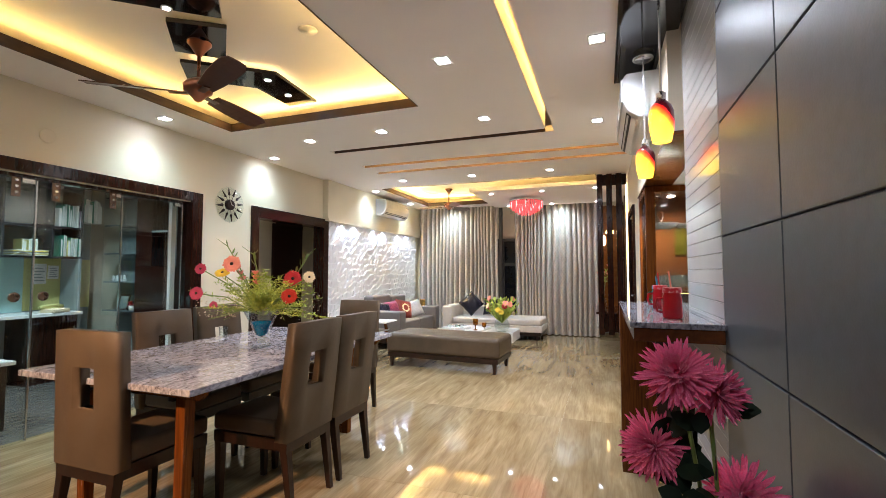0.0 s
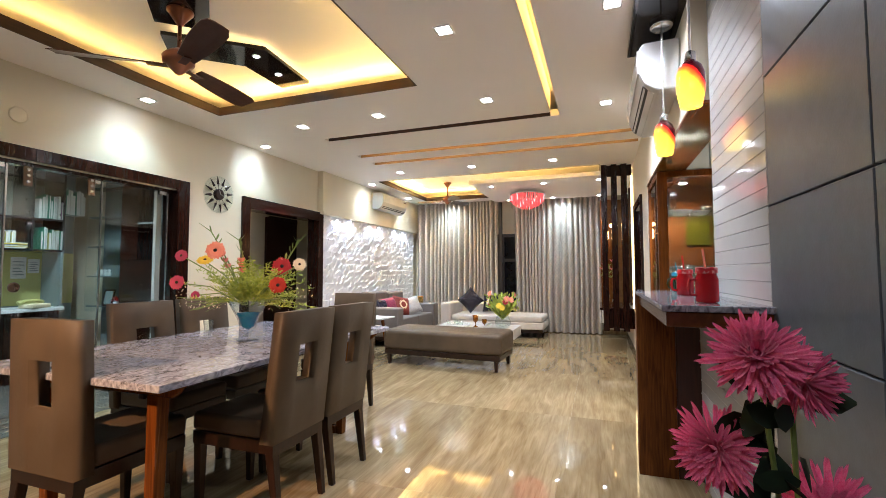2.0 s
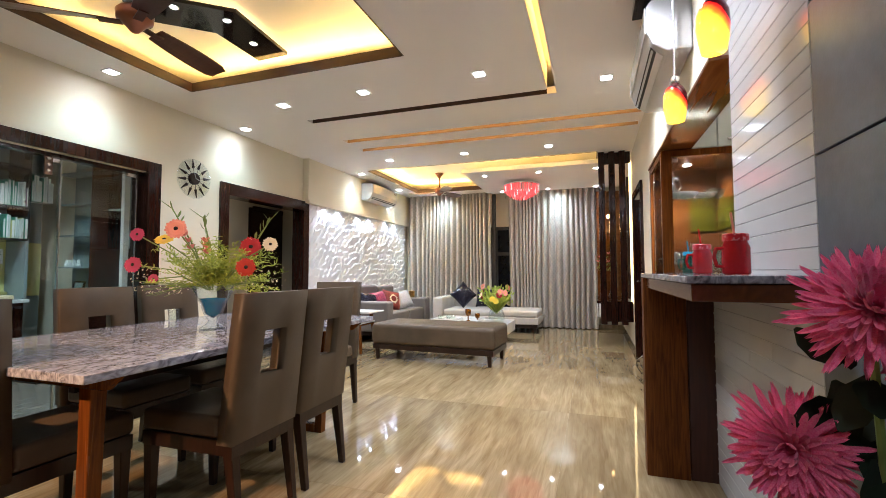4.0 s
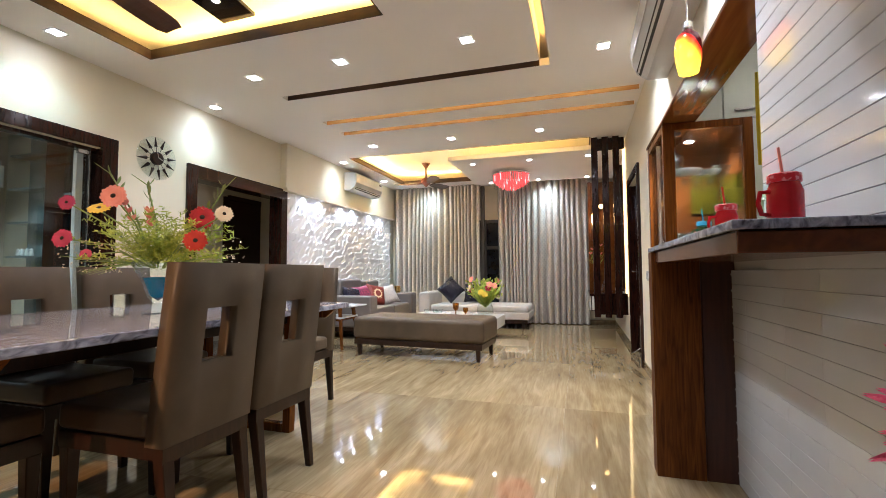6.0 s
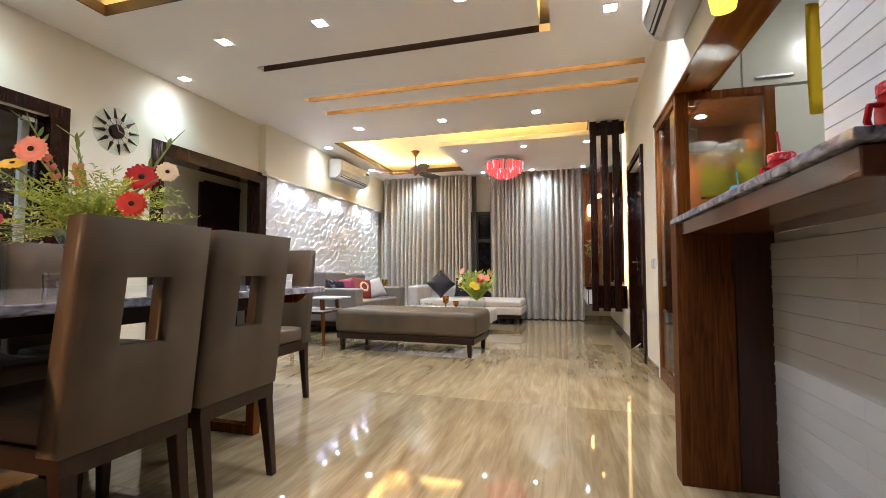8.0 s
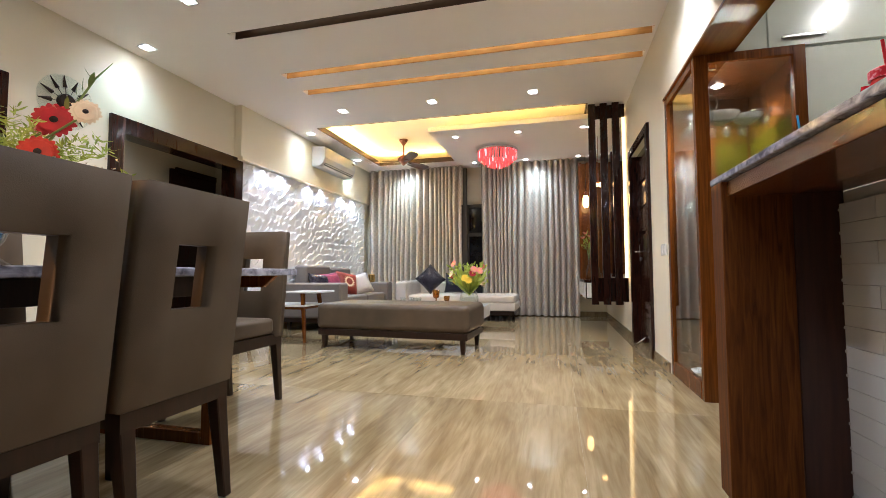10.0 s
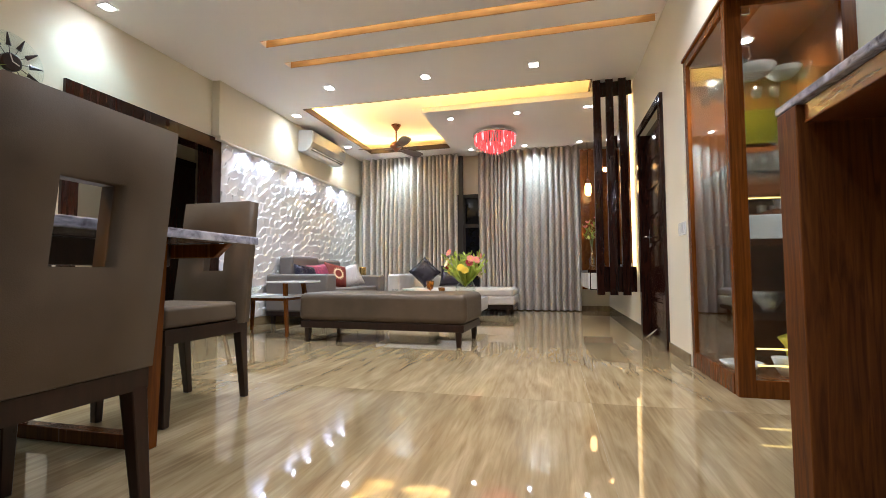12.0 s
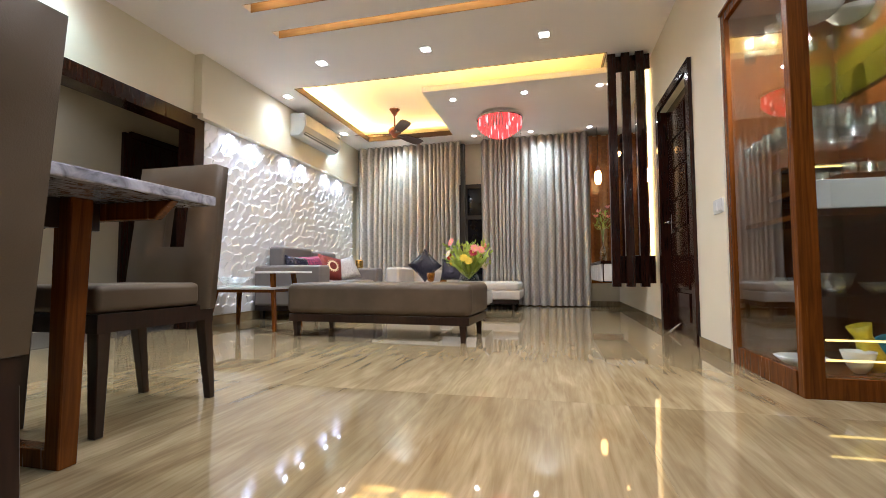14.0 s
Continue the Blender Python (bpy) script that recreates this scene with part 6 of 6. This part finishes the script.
def dahlia_plant():
    t = thing("dahlia_stand", pose(0.93, 1.62, 0), "tall vase of artificial magenta dahlias with dark leaves", "flower vase")
    r = random.Random(4)
    part("vase", lathe([(0.09, 0), (0.12, 0.1), (0.10, 0.3), (0.05, 0.42), (0.06, 0.46), (0.05, 0.45), (0.04, 0.42), (0, 0.4)], 24), PORCELAIN, t, "white ceramic floor vase", smooth=True)
    origin = Vector((0.93, 1.62, 0))
    # one petal, a unit long, with a notched tip and folded sides
    bm = bmesh.new()
    rows = []
    for x, w, z in ((0.0, 0.026, 0.0), (0.3, 0.046, -0.01), (0.6, 0.052, 0.01), (0.86, 0.042, 0.06), (1.0, 0.010, 0.10)):
        rows.append([bm.verts.new((x, -w, z + 0.03)), bm.verts.new((x - (0.05 if x > 0.9 else 0), 0, z)), bm.verts.new((x, w, z + 0.03))])
    for a, b in zip(rows, rows[1:]):
        bm.faces.new((a[0], a[1], b[1], b[0]))
        bm.faces.new((a[1], a[2], b[2], b[1]))
    unit_petal = None
    for cx, cy, cz, s, d in ((0.842, 1.45, 1.010, 0.082, (-0.25, -1, 0.45)), (0.805, 1.585, 0.800, 0.088, (-0.5, -1, 0.15)), (1.0, 1.62, 0.69, 0.094, (0.0, -1, 0.55)), (0.93, 1.53, 0.955, 0.075, (0.55, -0.7, 0.2))):
        c = Vector((cx, cy, cz)) - origin
        d = Vector(d).normalized()
        side = d.cross(Vector((0.1, 0.2, 1))).normalized()
        up = side.cross(d)
        bloom = part("bloom", turned(lathe([(0, -0.012), (s * 0.12, -0.006), (s * 0.12, 0.004), (0, 0.01)], 12), Matrix.Translation(c) @ d.to_track_quat("Z", "Y").to_matrix().to_4x4()), PETALPINK, t, "magenta dahlia bloom with notched petals")
        if unit_petal is None:
            unit_petal = part("petal", bm, PETALPINK, bloom)
            unit_petal.matrix_basis = Matrix.Translation(c) @ Matrix.Scale(0.05, 4)
        for layer in range(8):
            n = 26 - layer
            tilt = radians(-24 + 13 * layer)
            for k in range(n):
                a = 2 * math.pi * (k + 0.5 * (layer % 2) + r.uniform(-0.25, 0.25)) / n
                out = side * math.cos(a) + up * math.sin(a)
                tip_up = tilt + r.uniform(-0.22, 0.22)
                along = (out * math.cos(tip_up) + d * math.sin(tip_up)).normalized()
                across = along.cross(d).normalized()
                face = across.cross(along)
                size = s * r.uniform(0.80, 1.12) * (1 - 0.065 * layer)
                place = c + out * s * 0.08 + d * (0.003 * layer)
                ob = new("petal", unit_petal.data)
                ob.parent = bloom
                ob.matrix_basis = Matrix(((along.x * size, across.x * s, face.x * size, place.x), (along.y * size, across.y * s, face.y * size, place.y), (along.z * size, across.z * s, face.z * size, place.z), (0, 0, 0, 1)))
        root = Vector((0, 0, 0.42))
        part("stem", tube([root, root.lerp(c, 0.5) + Vector((0.01, 0.02, 0.03)), c - d * 0.02], 0.005, 7), STEM, t)
    for k in range(40):
        h = r.uniform(0.52, 0.93)
        q = Vector((r.uniform(-0.07, 0.02), r.uniform(-0.13, 0.0), h))
        bm = bmesh.new()
        petal(bm, q, Vector((r.uniform(-1, 0.7), r.uniform(-0.7, 0.2), r.uniform(-0.5, 0.5))), r.uniform(0.07, 0.10), r.uniform(0.038, 0.052), -0.12, 0, r.uniform(0.6, 2.2))
        part("leaf", bm, LEAF, t, smooth=True)


dahlia_plant()


def table_vase():
    t = thing("coffee_table_vase", pose(-0.80, 7.18, 0.31) @ Matrix.Scale(1.32, 4), "round clear glass vase of lilies and mixed flowers", "flower vase")
    r = random.Random(8)
    part("vase", lathe([(0.055, 0), (0.085, 0.035), (0.092, 0.075), (0.075, 0.125), (0.062, 0.145), (0.07, 0.155), (0.066, 0.155), (0.058, 0.145), (0.07, 0.125), (0.087, 0.075), (0.08, 0.037), (0, 0.012)], 22), GLASS, t, smooth=True)
    bm = bmesh.new()
    for k in range(60):
        a = r.uniform(0, 6.28)
        petal(bm, Vector((0, 0, 0.1)), Vector((math.cos(a), math.sin(a), r.uniform(0.7, 2.6))), r.uniform(0.18, 0.32), 0.028, 0.1, 0, r.uniform(-1.5, 1.5))
    part("leaves", bm, FERN, t, "long yellow-green leaves")
    bm = bmesh.new()
    for k in range(260):
        a = r.uniform(0, 6.28)
        petal(bm, Vector((0.19 * math.cos(a) * r.random(), 0.19 * math.sin(a) * r.random(), r.uniform(0.18, 0.38))), Vector((r.uniform(-1, 1), r.uniform(-1, 1), r.uniform(0, 1))), 0.045, 0.016, 0.2, 0, r.uniform(-1.5, 1.5))
    part("foliage", bm, FERN, t)
    for material, n, word in ((PETALRED, 4, "red"), (PETALSALMON, 4, "pale pink"), (PETALYELLOW, 4, "yellow"), (PETALCREAM, 3, "cream")):
        for k in range(n):
            bm, eye = bmesh.new(), bmesh.new()
            a = r.uniform(0, 6.28)
            d = Vector((math.cos(a), math.sin(a), 0.4))
            base = 0.0 if word != "pale pink" else 0.12
            gerbera(bm, eye, Vector((0.19 * d.x, 0.17 * d.y, r.uniform(0.19, 0.33) + base * 0.6)), d, 0.036, 11, 2)
            bl = part("bloom", bm, material, t, word + " bloom")
            part("eye", eye, PETALYELLOW, bl)


table_vase()


def goblet(x, y, z, r, h, material):
    t = thing("goblet", pose(x, y, z), "amber glass goblet candle holder on the coffee table", "candle holder", "goblets on the coffee tables")
    part("body", lathe([(r * 0.8, 0), (r * 0.7, 0.006), (0.008, 0.02), (0.008, h * 0.4), (r * 0.8, h * 0.5), (r, h), (r * 0.93, h), (r * 0.7, h * 0.53), (0, h * 0.45)], 16), material, t, smooth=True)


goblet(-1.17, 6.98, 0.341, 0.045, 0.17, AMBERGLASS)
goblet(-1.09, 7.20, 0.311, 0.04, 0.12, AMBERGLASS)
tray = thing("tea_tray", pose(-1.50, 7.02, 0.341), "white tray with small cups on the coffee table", "tray")
part("tray", plate(-0.2, 0.2, -0.14, 0.14, 0, 0.03, [(-0.185, 0.185, -0.125, 0.125)]), PORCELAIN, tray)
part("tray_base", box(-0.185, 0.185, -0.125, 0.125, 0, 0.006, 0), PORCELAIN, tray)
for x, y in ((-1.6, 7.0), (-1.5, 7.06), (-1.4, 7.0), (-1.45, 6.95)):
    tumbler(x, y, 0.348, 0.035, 0.07, GLASS, "tea_glass", "small glass cup on the white tray", "cup", "cups on the tray")


# ---- jars on the counter ----
def mason_jar(x, y, z, s, material, lid, straw, turn):
    t = thing("mason_jar", pose(x, y, z, 0, 0, turn), "handled glass drinking jar with a screw lid and straw", "jar", "drinking jars on the counter")
    part("body", lathe([(0.036 * s, 0), (0.040 * s, 0.006 * s), (0.040 * s, 0.085 * s), (0.033 * s, 0.105 * s), (0.033 * s, 0.112 * s), (0, 0.112 * s)], 24), material, t, smooth=True)
    part("lid", lathe([(0.037 * s, 0.108 * s), (0.037 * s, 0.128 * s), (0.034 * s, 0.131 * s), (0, 0.131 * s)], 24), lid, t, "spotted screw lid")
    part("handle", tube([(-0.038 * s, 0, 0.085 * s), (-0.062 * s, 0, 0.083 * s), (-0.068 * s, 0, 0.055 * s), (-0.060 * s, 0, 0.028 * s), (-0.038 * s, 0, 0.025 * s)], 0.006 * s, 8), material, t, smooth=True)
    part("straw", tube([(0, 0, 0.1 * s), (-0.012 * s, 0.0, 0.20 * s)], 0.0035 * s, 8), straw, t)


mason_jar(0.958, 2.40, 1.043, 0.97, REDJAR, REDLID, PETALSALMON, 15)
mason_jar(0.968, 2.90, 1.043, 0.93, REDJAR, REDLID, RED, 15)
mason_jar(1.0, 3.33, 1.043, 0.82, AQUAGLASS, BLUEPL, BLUEPL, 15)

# ---- yellow cloth behind the tiled pillar ----
t = thing("hanging_cloth", pose(1.215, 3.19, 0), "narrow yellow cloth hanging behind the tiled pillar", "cloth")
bm = bmesh.new()
lay = [[bm.verts.new((-0.045 + 0.09 * i / 6, 0.006 * math.sin(i * 1.3 + j * 0.4), 1.36 + 0.385 * j / 8)) for i in range(7)] for j in range(9)]
for a, b in zip(lay, lay[1:]):
    for i in range(6):
        bm.faces.new((a[i], a[i + 1], b[i + 1], b[i]))
bmesh.ops.solidify(bm, geom=list(bm.faces), thickness=0.004)
part("cloth", bm, YELLOWPL, t, smooth=True)
part("cord", tube([(0, 0.003, 1.74), (0, 0.003, 1.976)], 0.002, 6), WHITE, t)
